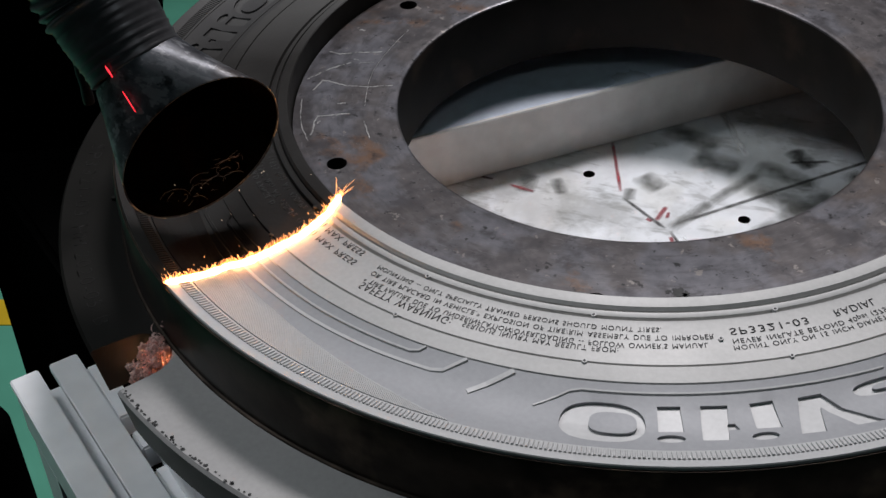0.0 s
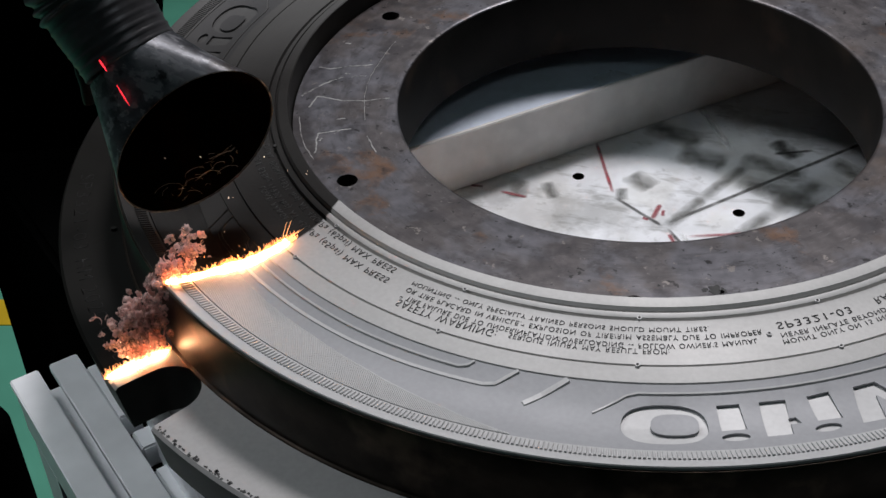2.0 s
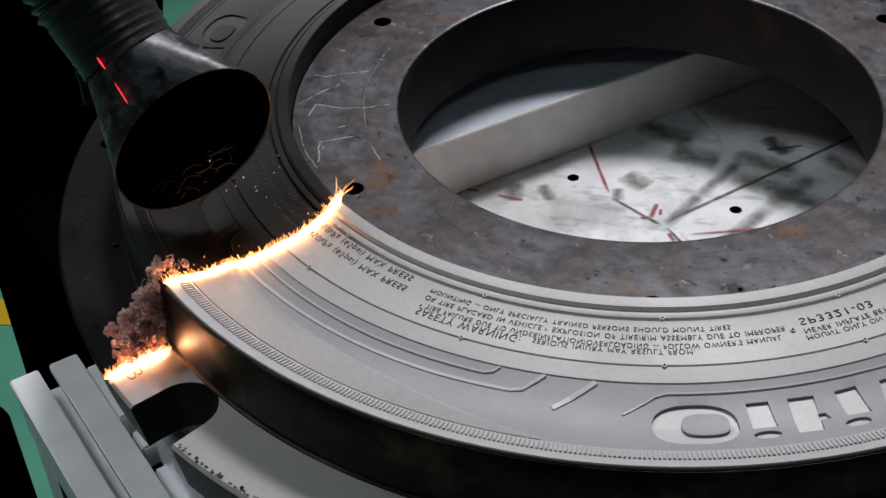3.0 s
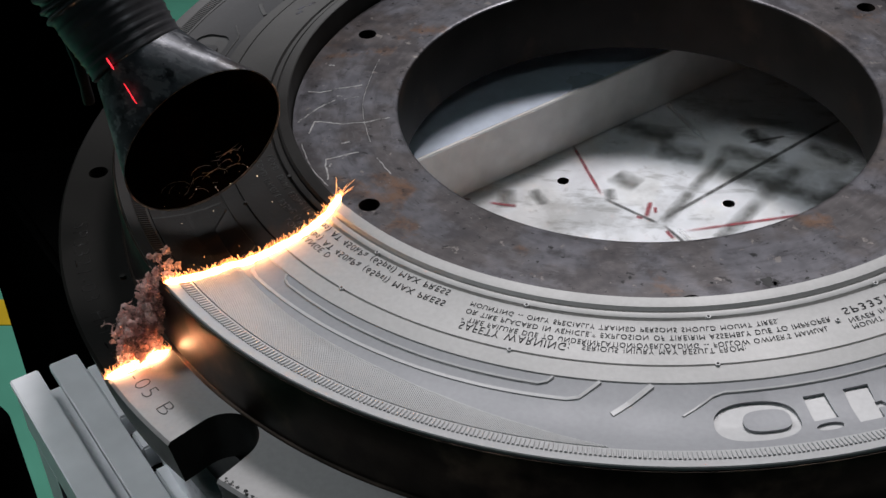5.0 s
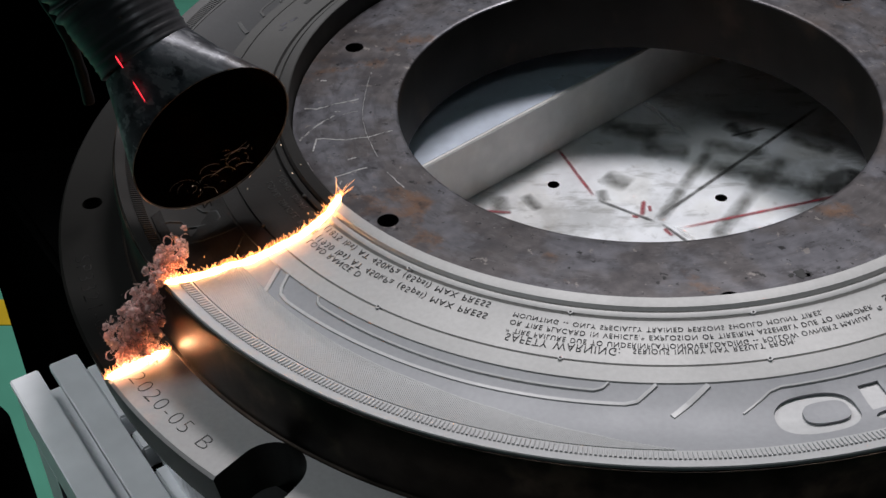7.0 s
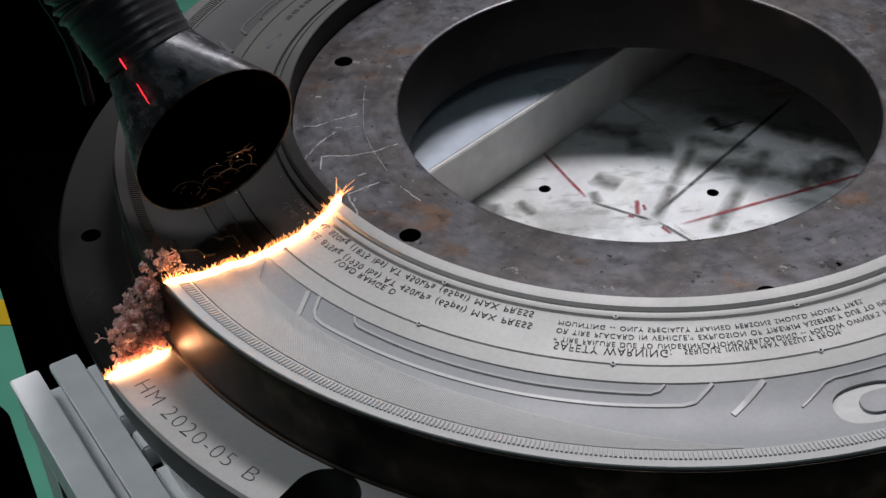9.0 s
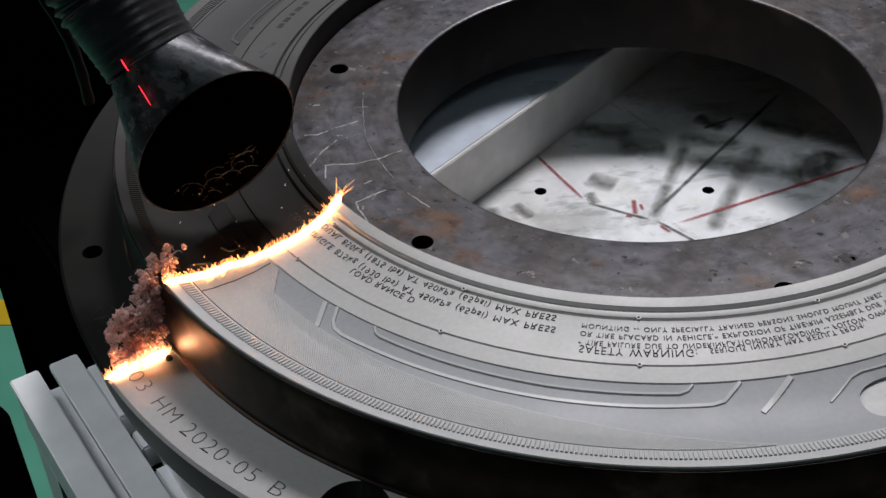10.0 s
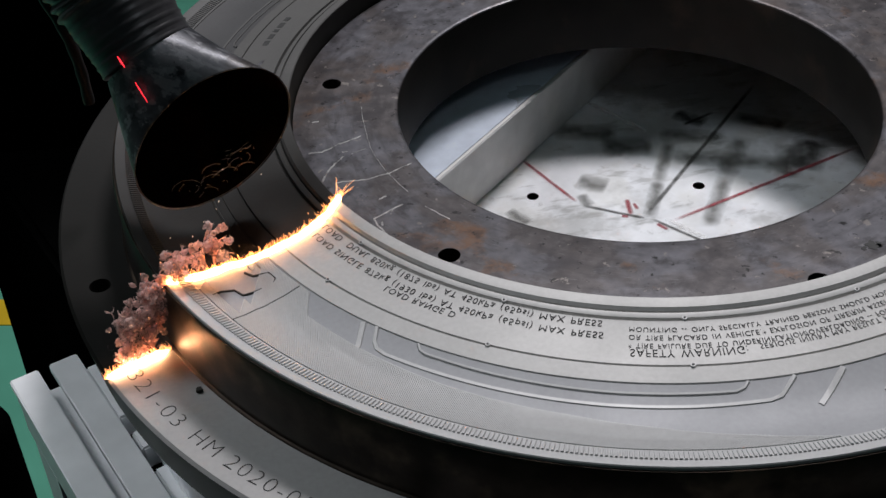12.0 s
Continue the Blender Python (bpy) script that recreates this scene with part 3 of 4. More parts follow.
def brand_pockets(face):
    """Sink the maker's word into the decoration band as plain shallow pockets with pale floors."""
    DEEP = 0.0021

    def block(outline, hole=None):
        bm = bmesh.new()
        at = lambda r, a: (r * U * math.cos(radians(a)), r * U * math.sin(radians(a)), 0)
        A = [bm.verts.new(at(*p)) for p in outline]
        if hole:
            B = [bm.verts.new(at(*p)) for p in hole]
            for k in range(len(A)):
                bm.faces.new((A[k - 1], A[k], B[k], B[k - 1]))
        else:
            bm.faces.new(A)
        bmesh.ops.triangulate(bm, faces=bm.faces)
        low = list(bm.verts)
        rim = [e.verts[:] for e in bm.edges if e.is_boundary]
        lid = [f.verts[:] for f in bm.faces]
        high = {v: bm.verts.new((v.co.x, v.co.y, 0.004 * U)) for v in low}
        for vs in lid:
            bm.faces.new([high[v] for v in reversed(vs)])
        for p, q in rim:
            bm.faces.new((p, q, high[q], high[p]))
        for v in low:
            v.co.z = (face_z(math.hypot(v.co.x, v.co.y) / U) - 0.0004 - DEEP) * U
        return link_mesh("pocket", bm, M_RAISED)
    cutters = []
    for turn in (0, 250):
        shift = lambda pts: [(r, a + turn) for r, a in pts]
        cutters += [block(shift(p)) for p in POCKETS[:6 if turn else None]]
        cutters += [block(shift(o), shift(h)) for o, h in RING_POCKETS[:1 if turn else None]]
    carve(face, cutters, "FAST")
    face.data.materials.clear()
    for m in (M_PANEL, M_RAISED):
        face.data.materials.append(m)
    def inside(pts, r, a):
        hit = False
        for (r0, a0), (r1, a1) in zip(pts, pts[-1:] + pts[:-1]):
            if (a0 > a) != (a1 > a) and r < r0 + (r1 - r0) * (a - a0) / (a1 - a0):
                hit = not hit
        return hit
    for f in face.data.polygons:
        f.material_index = 0
        r = math.hypot(f.center.x, f.center.y) / U
        if f.normal.z < 0.5 or f.center.z / U > face_z(r) - 0.0006:
            continue
        deg = math.degrees(math.atan2(f.center.y, f.center.x))
        for a in (deg, deg - 250, deg + 110):
            if any(inside(p, r, a) for p in POCKETS) or any(inside(o, r, a) and not inside(h, r, a) for o, h in RING_POCKETS):
                f.material_index = 1
    sharpen(face, 25)


mould = tyre_mould()


# ---- the bead ring inside the mould ----
def bead_ring():
    prof = [(0.2010, RING_Z - 0.002), (0.2016, RING_Z - 0.0008), (0.2030, RING_Z - 0.0002), (0.2045, RING_Z), (0.2892, RING_Z), (0.2898, RING_Z - 0.001), (0.2898, -0.083), (0.2010, -0.083)]
    bm = lathe(prof, 360)
    for f in bm.faces:
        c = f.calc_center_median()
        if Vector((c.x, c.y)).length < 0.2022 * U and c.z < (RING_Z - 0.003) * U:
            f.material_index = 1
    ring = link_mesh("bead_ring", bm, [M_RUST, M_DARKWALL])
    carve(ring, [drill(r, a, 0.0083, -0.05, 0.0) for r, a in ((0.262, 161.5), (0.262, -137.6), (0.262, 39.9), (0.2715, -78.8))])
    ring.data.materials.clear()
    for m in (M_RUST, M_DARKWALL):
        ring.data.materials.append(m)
    # upright walls and bolt holes get the near-black brown, shade included
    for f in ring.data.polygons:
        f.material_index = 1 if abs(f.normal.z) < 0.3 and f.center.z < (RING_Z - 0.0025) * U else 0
    tagged(sharpen(ring, 30), "rusty scratched grey steel bead ring with bolt holes", "steel ring")
    # bare scratches
    for pts, wide in (([(0.2800, 184.0), (0.2698, 184.3), (0.2541, 182.8), (0.2312, 180.9)], 0.0011), ([(0.2849, 193.8), (0.2695, 189.9), (0.2573, 187.4)], 0.0013),
                      ([(0.2760, 197.6), (0.2710, 194.0), (0.2640, 194.3), (0.2501, 195.6), (0.2299, 196.0), (0.2040, 194.8)], 0.0010), ([(0.2752, 212.4), (0.2690, 206.5), (0.2362, 206.1)], 0.0009),
                      ([(0.2295, 209.6), (0.2282, 217.3)], 0.0006), ([(0.2316, 170.3), (0.2300, 181.2), (0.2308, 189.8), (0.2297, 196.6), (0.2284, 204.9)], 0.0003), ([(0.2837, 200.4), (0.2823, 208.5), (0.2774, 214.9)], 0.0007), ([(0.2522, 202.4), (0.2440, 202.1)], 0.0010),
                      ([(0.2543, 185.5), (0.2483, 185.6)], 0.0009), ([(0.2728, 174.7), (0.2667, 174.4)], 0.0012), ([(0.2580, 187.6), (0.2530, 186.6)], 0.0010),
                      ([(0.2565, 207.2), (0.2500, 206.2)], 0.0006), ([(0.2470, 186.6), (0.2330, 185.8)], 0.0004), ([(0.2690, 208.8), (0.2660, 208.0)], 0.0010)):
        bm = bmesh.new()
        worn = []
        for (r0, a0), (r1, a1) in zip(pts, pts[1:]):
            worn += [(r0 + (r1 - r0) * k / 6 + random.uniform(-0.0005, 0.0005), a0 + (a1 - a0) * k / 6 + random.uniform(-0.12, 0.12)) for k in range(6)]
        ribbon(bm, worn, 1.2 * wide * random.uniform(0.8, 1.1), 0.0001, z=RING_Z + 0.0001)
        part("scratch", bm, M_SCRATCH, ring)
    # a burnt blot near the outer edge and smaller ones round it
    rg = random.Random(21)
    for r, a, size in ((0.2600, -66.4, 0.0062), (0.2625, -65.4, 0.0035), (0.2590, -68.0, 0.0024), (0.2440, -88.0, 0.0015), (0.2700, -98.0, 0.0018), (0.2400, -104.0, 0.0014), (0.2660, -60.5, 0.0016), (0.2520, -75.0, 0.0012)):
        bm = bmesh.new()
        c = Vector((r * math.cos(radians(a)), r * math.sin(radians(a))))
        seed = rg.uniform(0, 90)
        rim = []
        for j in range(22):
            t = 6.2832 * j / 22
            q = size * (0.8 + 0.7 * noise.noise((math.cos(t) * 1.4 + seed, math.sin(t) * 1.4, 0)) + rg.uniform(-0.12, 0.12))
            rim.append(bm.verts.new(((c.x + q * math.cos(t)) * U, (c.y + q * math.sin(t)) * U, (RING_Z + 0.00012) * U)))
        ext = bmesh.ops.extrude_face_region(bm, geom=[bm.faces.new(rim)])
        for v in [g for g in ext["geom"] if isinstance(g, bmesh.types.BMVert)]:
            v.co.z += 0.00015 * U
        part("burnt_blot", bm, M_INK, ring, "dark burnt blot")
    return ring


ring = bead_ring()


# ---- the turntable ----
def turntable():
    table = tagged(new("turntable"), "round worn aluminium turntable with red marker lines", "turntable")
    prof = [(0.0001, TABLE_Z - 0.0008), (0.455, TABLE_Z - 0.0008), (0.455, TABLE_Z - 0.05), (0.0001, TABLE_Z - 0.05)]
    plate = part("plate", lathe(prof, 200), [M_TABLE, M_DARKWALL], table, "stained aluminium plate")
    carve(plate, [drill(0.1135, a, 0.0058, TABLE_Z - 0.02, TABLE_Z + 0.01) for a in (126.9, 37.3, -53.0, -143.0)])
    prof = [(0.01, TABLE_Z - 0.051), (0.15, TABLE_Z - 0.051), (0.15, BASE_Z / U + 0.03), (0.25, BASE_Z / U + 0.02), (0.25, BASE_Z / U), (0.01, BASE_Z / U)]
    part("pedestal", lathe(prof, 64), M_SIDE, table, "dark steel pedestal")

    level = [0.0]

    def smear(pts, w, mat):
        """Soft-edged stain: a thin sheet whose edges fade."""
        for (r0, a0), (r1, a1) in zip(pts, pts[1:]):
            p, q = (Vector((r * math.cos(radians(a)), r * math.sin(radians(a)))) * U for r, a in ((r0, a0), (r1, a1)))
            d = q - p
            level[0] += 0.00001
            bm = bmesh.new()
            box(bm, 0, 0, 0, d.length + 0.2 * w * U, w * U, 0.00004)
            ob = part("stain", bm, mat, table)
            ob.matrix_basis = Matrix.Translation(((p.x + q.x) / 2, (p.y + q.y) / 2, TABLE_Z * U - 0.00042 + level[0])) @ Matrix.Rotation(math.atan2(d.y, d.x), 4, "Z")
    smear([(0.0436, 46.4), (0.1026, 57.2), (0.1726, 59.7)], 0.016, M_SMEAR)
    smear([(0.0792, 4.3), (0.1451, 33.1)], 0.020, M_SMEAR)
    smear([(0.1451, 33.1), (0.2100, 41.0)], 0.026, M_SMEAR)
    smear([(0.1800, 63.0), (0.2006, 45.0)], 0.030, M_SMEAR)
    smear([(0.1462, 56.0), (0.2015, 24.4)], 0.030, M_SMEAR)
    smear([(0.2405, 46.2), (0.2538, 35.4)], 0.026, M_SMEAR)
    smear([(0.2278, 29.7), (0.1880, 19.0)], 0.030, M_SMEAR)
    smear([(0.2230, 61.0), (0.2170, 52.8)], 0.024, M_DARK_SMEAR)
    smear([(0.1550, 82.0), (0.1600, 66.0)], 0.040, M_SMEAR)
    smear([(0.1950, 95.0), (0.1800, 78.0)], 0.036, M_SMEAR)
    smear([(0.1203, 143.0), (0.0964, 148.4)], 0.016, M_SMEAR)
    smear([(0.1400, 150.0), (0.1250, 160.0)], 0.022, M_SMEAR)
    smear([(0.0840, 106.0), (0.0660, 107.0)], 0.014, M_SMEAR)
    smear([(0.1050, 100.0), (0.0900, 88.0)], 0.030, M_SMEAR)
    smear([(0.2100, 20.0), (0.2500, 27.0)], 0.040, M_DARK_SMEAR)
    smear([(0.0700, -30.0), (0.1100, -20.0)], 0.030, M_SMEAR)
    smear([(0.0465, 51.7), (0.3087, 48.0)], 0.0056, M_DARK_SMEAR)
    smear([(0.0684, 111.4), (0.0402, 50.0)], 0.0050, M_DARK_SMEAR)
    smear([(0.0420, 42.0), (0.0703, -14.5)], 0.0048, M_DARK_SMEAR)
    smear([(0.2437, 84.2), (0.1833, 67.6)], 0.0085, M_PALE_SMEAR)
    smear([(0.0500, 30.0), (0.0720, -10.0)], 0.0060, M_PALE_SMEAR)
    smear([(0.1661, 112.8), (0.0770, 112.6)], 0.0046, M_RED_SMEAR)
    smear([(0.0662, 75.0), (0.0430, 70.0)], 0.0062, M_RED_SMEAR)
    smear([(0.0600, 68.5), (0.0520, 64.0)], 0.0044, M_RED_SMEAR)
    smear([(0.0400, 82.0), (0.0390, 74.0)], 0.0048, M_RED_SMEAR)
    smear([(0.0391, 30.8), (0.0415, 13.7)], 0.0050, M_RED_SMEAR)
    smear([(0.0527, 23.1), (0.2796, 19.4)], 0.0050, M_RED_SMEAR)
    smear([(0.2051, 57.6), (0.2377, 52.3)], 0.0055, M_DARK_SMEAR)
    smear([(0.1735, 163.0), (0.1620, 161.5)], 0.0046, M_RED_SMEAR)
    smear([(0.1430, 160.5), (0.1170, 157.5)], 0.0046, M_RED_SMEAR)
    return table


table = turntable()


def mounting_block():
    """A raised block on the turntable: a bright top plate behind a plain upright side bar."""
    block = tagged(new("mounting_block"), "raised aluminium block standing on the turntable", "block")
    d, n = Vector((math.cos(radians(44.5)), math.sin(radians(44.5)))), Vector((-math.sin(radians(44.5)), math.cos(radians(44.5))))
    bm = bmesh.new()
    half = math.acos(0.157 / 0.300)
    vs = []
    for i in range(41):
        t = half * (i / 20 - 1)
        p = (n * math.cos(t) + d * math.sin(t)) * 0.300 * U
        vs.append(bm.verts.new((p.x, p.y, (TABLE_Z + 0.0008) * U)))
    ext = bmesh.ops.extrude_face_region(bm, geom=[bm.faces.new(vs)])
    for w in [g for g in ext["geom"] if isinstance(g, bmesh.types.BMVert)]:
        w.co.z += 0.0612 * U
    part("top_plate", bm, M_POLISH, block, "bright polished aluminium top plate")
    c = (n * (0.151 + 0.0025) + d * 0.050) * U
    bm = bmesh.new()
    box(bm, c.x, c.y, (TABLE_Z + 0.0317) * U, 0.62 * U, 0.005 * U, 0.063 * U, 44.5)
    bmesh.ops.bevel(bm, geom=bm.edges[:], offset=0.0006, segments=2, affect="EDGES")
    part("side_bar", bm, M_BAR, block, "plain grey aluminium side bar")
    return block


block = mounting_block()


# ---- extraction hood and hose ----
MOUTH_N = Vector((0.465, -0.879, -0.103)).normalized()
MOUTH_RIGHT = Vector((0, 0, 1)).cross(MOUTH_N).normalized()
MOUTH = (Vector((-0.308, -0.212, 0.064)) + MOUTH_RIGHT * 0.0049 + MOUTH_N.cross(MOUTH_RIGHT) * 0.0026) * U
NECK = Vector((-0.3494, -0.1855, 0.1213)) * U


def extraction_hood():
    hood = tagged(new("extraction_hood"), "black sheet-metal fume hood on a ribbed hose", "fume hood")
    rt = Vector((0, 0, 1)).cross(MOUTH_N).normalized()
    up = MOUTH_N.cross(rt)
    ax = (NECK - MOUTH).normalized()
    r2 = (rt - ax * rt.dot(ax)).normalized()
    u2 = (up - ax * up.dot(ax) - r2 * up.dot(r2)).normalized()
    tilt = radians(42.2)
    N = 64

    def section(k, shrink=0.0):
        """k runs from 0 at the mouth to 1 at the neck."""
        out = []
        e = k ** 0.72
        for i in range(N):
            t = 2 * math.pi * i / N
            a, b = math.cos(t) * (0.0678 - shrink), math.sin(t) * (0.0470 - shrink)
            x, y = a * math.cos(tilt) - b * math.sin(tilt), a * math.sin(tilt) + b * math.cos(tilt)
            m = MOUTH + (rt * x + up * y) * U
            th = t + tilt
            n = NECK + (r2 * math.cos(th) + u2 * math.sin(th)) * (0.0350 - shrink) * U
            out.append(m.lerp(n, e))
        return out

    def loft(secs):
        bm = bmesh.new()
        rows = [[bm.verts.new(p) for p in s] for s in secs]
        for A, B in zip(rows, rows[1:]):
            for i in range(N):
                bm.faces.new((A[i], A[(i + 1) % N], B[(i + 1) % N], B[i]))
        return bm, rows
    ks = [i / 10 for i in range(11)]
    bm, rows = loft([section(k) for k in ks])
    sharpen(part("cone", bm, M_HOOD, hood, "worn black painted cone", smooth=True), 60)
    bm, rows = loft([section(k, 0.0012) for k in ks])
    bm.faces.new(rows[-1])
    part("lining", bm, M_HOOD_IN, hood, "near-black inside, the hood's shade in its colour", smooth=True)
    a, b = section(0.0), section(0.0, 0.0005)
    bm, rows = loft([[p + MOUTH_N * 0.0002 for p in b], [p + MOUTH_N * 0.0004 for p in a]])
    part("mouth_edge", bm, M_BARE, hood, "bare cut metal edge")
    # collar and ribbed hose
    top = NECK + (Vector((-0.034, 0.022, 0.048)) * U)
    far = NECK + (Vector((-0.13, 0.035, 0.24)) * U)
    pts, radii = [], []
    for i in range(140):
        k = i / 139
        p = NECK.lerp(top, min(k * 3, 1)) if k < 1 / 3 else top.lerp(far, (k - 1 / 3) * 1.5)
        pts.append(p)
        radii.append((0.0358 + 0.0022 * min(1, max(0, (k - 0.06) * 8)) + (0.0009 * max(0.0, math.sin(i * 1.3)) ** 6 if k < 0.24 else 0.0036 * (0.5 + 0.5 * math.sin(i * 1.05)))) * U)
    for _ in range(40):
        pts = [pts[0]] + [(pts[i - 1] + pts[i] + pts[i + 1]) / 3 for i in range(1, len(pts) - 1)] + [pts[-1]]
    bm = bmesh.new()
    tube(bm, pts, radii, 40)
    part("hose", bm, M_HOSE, hood, "ribbed black rubber hose", smooth=True)
    # red guide-beam streaks and two screws
    for p, q, w in (((-0.23232, -0.14237, 0.09053), (-0.22911, -0.14399, 0.08549), 0.0011), ((-0.22517, -0.14582, 0.07969), (-0.21982, -0.14887, 0.07079), 0.0007)):
        bm = bmesh.new()
        n = Vector((0.08, -0.93, 0.36)) * 0.0002
        P, Q = Vector(p) + n, Vector(q) + n
        tube(bm, [P, P.lerp(Q, 0.3), P.lerp(Q, 0.7), Q], [w * 0.15, w * 0.34, w * 0.3, w * 0.08], 6)
        part("guide_beam_streak", bm, M_REDDOT, hood, "bright red guide-beam light")
    for p in ((-0.22344, -0.12936, 0.10237), (-0.2195, -0.12894, 0.1006)):
        bm = bmesh.new()
        bmesh.ops.create_uvsphere(bm, u_segments=12, v_segments=8, radius=0.0009, matrix=Matrix.Translation(p))
        part("screw", bm, M_HOSE, hood, smooth=True)
    # dust fibres caught inside the lower lip
    rg = random.Random(5)
    for _ in range(46):
        t = rg.uniform(-2.6, -1.35)
        k = rg.uniform(0.68, 0.90)
        a, b = math.cos(t) * 0.0672 * k, math.sin(t) * 0.0465 * k
        c = MOUTH + (rt * (a * math.cos(tilt) - b * math.sin(tilt)) + up * (a * math.sin(tilt) + b * math.cos(tilt))) * U - MOUTH_N * rg.uniform(0.001, 0.012)
        ph, rad, stretch = rg.uniform(0, 6.28), rg.uniform(0.002, 0.0085) * U, rg.uniform(-0.0008, 0.0004)
        sweep = rg.uniform(0.10, 0.34)
        pts = [c + (rt * math.cos(ph + k2 * sweep) + up * math.sin(ph + k2 * sweep)) * rad * (1 - k2 / 26) + rt * k2 * stretch for k2 in range(16)]
        bm = bmesh.new()
        tube(bm, pts, rg.uniform(0.00004, 0.00009), 4)
        part("dust_fibre", bm, M_FIBRE, hood, "thin grey dust fibre")
    return hood


hood = extraction_hood()


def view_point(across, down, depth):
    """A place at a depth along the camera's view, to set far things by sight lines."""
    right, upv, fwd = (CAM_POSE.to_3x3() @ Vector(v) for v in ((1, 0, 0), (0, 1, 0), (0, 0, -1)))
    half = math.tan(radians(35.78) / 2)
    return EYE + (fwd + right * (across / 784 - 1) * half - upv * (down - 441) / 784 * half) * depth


def cable():
    bm = bmesh.new()
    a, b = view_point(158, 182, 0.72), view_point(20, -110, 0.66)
    pts, radii = [], []
    for i in range(80):
        k = i / 79
        pts.append(a.lerp(b, k) + Vector((0.004 * math.sin(k * 5), 0, 0.006 * math.sin(k * 3))))
        radii.append(0.0030 + 0.0002 * math.sin(i * 0.62))
    tube(bm, pts, radii, 12)
    return tagged(link_mesh("cable", bm, M_GLOSS, True), "thin glossy black ribbed cable beside the hose", "cable")


cable()


# ---- frame profile, cover and floor marks beside the turntable ----
def t_slot_profile():
    prof = tagged(new("frame_profile"), "silver anodised aluminium T-slot frame profile", "frame profile")
    z = -0.19 * U
    a, b = Vector((-0.497, -0.188)) * U, Vector((-0.352, -0.357)) * U
    d = (b - a).normalized()
    n = Vector((-d.y, d.x))
    ang = math.degrees(math.atan2(d.y, d.x))
    L = 0.36
    def bar_box(name, off, w, dz, h, mat, parent=prof):
        bm = bmesh.new()
        c = a + d * (L / 2) + n * off
        box(bm, c.x, c.y, z - h / 2 + dz, L, w, h, ang)
        bmesh.ops.bevel(bm, geom=bm.edges[:], offset=0.0008, segments=2, affect="EDGES")
        part(name, bm, mat, parent)
    bar_box("slot_lip", -0.0115, 0.0165, 0, 0.006, M_ALU)
    bar_box("slot_lip", 0.0115, 0.0165, 0, 0.006, M_ALU)
    bar_box("web", 0.0, 0.036, -0.018, 0.022, M_ALU)
    bar_box("side_flank", -0.0165, 0.004, -0.006, 0.012, M_ALU)
    bar_box("side_flank", 0.0165, 0.004, -0.006, 0.012, M_ALU)
    for t, off, ln, w, dz in ((0.035, 0.0265, 0.05, 0.012, -0.004), (0.075, 0.030, 0.016, 0.014, -0.010), (0.115, 0.031, 0.035, 0.016, -0.012), (0.17, 0.029, 0.016, 0.010, -0.012)):
        bm = bmesh.new()
        c = a + d * t + n * off
        box(bm, c.x, c.y, z + dz - 0.008, ln, w, 0.016, ang)
        bmesh.ops.bevel(bm, geom=bm.edges[:], offset=0.0012, segments=2, affect="EDGES")
        part("bracket", bm, M_ALU, prof)
    for t in (0.03, 0.30):
        bm = bmesh.new()
        c = a + d * t
        box(bm, c.x, c.y, (z - 0.040 + FLOOR_Z) / 2, 0.036, 0.036, z - 0.040 - FLOOR_Z, ang)
        part("upright", bm, M_ALU, prof)
    return prof


t_slot_profile()


def machine_cabinet():
    cabinet = tagged(new("machine_cabinet"), "matt black machine cabinet under the turntable, with added reflection blockers", "machine cabinet")
    a, b = Vector((-0.505, -0.196)) * U, Vector((-0.36, -0.365)) * U
    d = (b - a).normalized()
    n = Vector((-d.y, d.x))
    ang = math.degrees(math.atan2(d.y, d.x))
    # second and third boxes are added to keep green floor out of reflections
    for name, along, across, ln, w, top in (("body", 0.10, 0.13, 1.5, 0.76, BASE_Z), ("added_wing", 0.42, -0.56, 1.00, 0.62, BASE_Z - 0.03), ("added_plinth", -0.24, -0.60, 0.31, 0.68, -0.56)):
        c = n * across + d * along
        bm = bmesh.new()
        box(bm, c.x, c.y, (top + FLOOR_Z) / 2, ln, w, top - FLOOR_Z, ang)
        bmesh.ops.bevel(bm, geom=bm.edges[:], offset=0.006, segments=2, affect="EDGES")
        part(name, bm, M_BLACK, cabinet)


machine_cabinet()


def black_cover():
    """An upright black side panel that stands on the machine cabinet."""
    cover = tagged(new("machine_cover"), "matt black upright cover panel of the machine", "machine cover")
    ahead = Vector((AIM.x, AIM.y, 0)).normalized()
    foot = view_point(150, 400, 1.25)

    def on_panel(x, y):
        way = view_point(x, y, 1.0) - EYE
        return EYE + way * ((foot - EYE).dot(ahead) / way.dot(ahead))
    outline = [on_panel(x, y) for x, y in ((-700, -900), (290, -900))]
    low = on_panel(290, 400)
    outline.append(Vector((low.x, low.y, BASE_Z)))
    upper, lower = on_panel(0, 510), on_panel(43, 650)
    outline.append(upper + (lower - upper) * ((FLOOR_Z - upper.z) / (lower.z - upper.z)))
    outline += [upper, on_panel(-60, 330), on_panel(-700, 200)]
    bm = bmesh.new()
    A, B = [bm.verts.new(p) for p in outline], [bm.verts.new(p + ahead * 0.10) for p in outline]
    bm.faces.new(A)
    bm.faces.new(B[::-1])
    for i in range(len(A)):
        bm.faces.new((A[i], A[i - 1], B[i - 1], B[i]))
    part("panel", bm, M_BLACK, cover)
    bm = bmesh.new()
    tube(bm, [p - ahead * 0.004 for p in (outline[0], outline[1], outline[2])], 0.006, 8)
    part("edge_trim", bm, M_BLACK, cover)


black_cover()


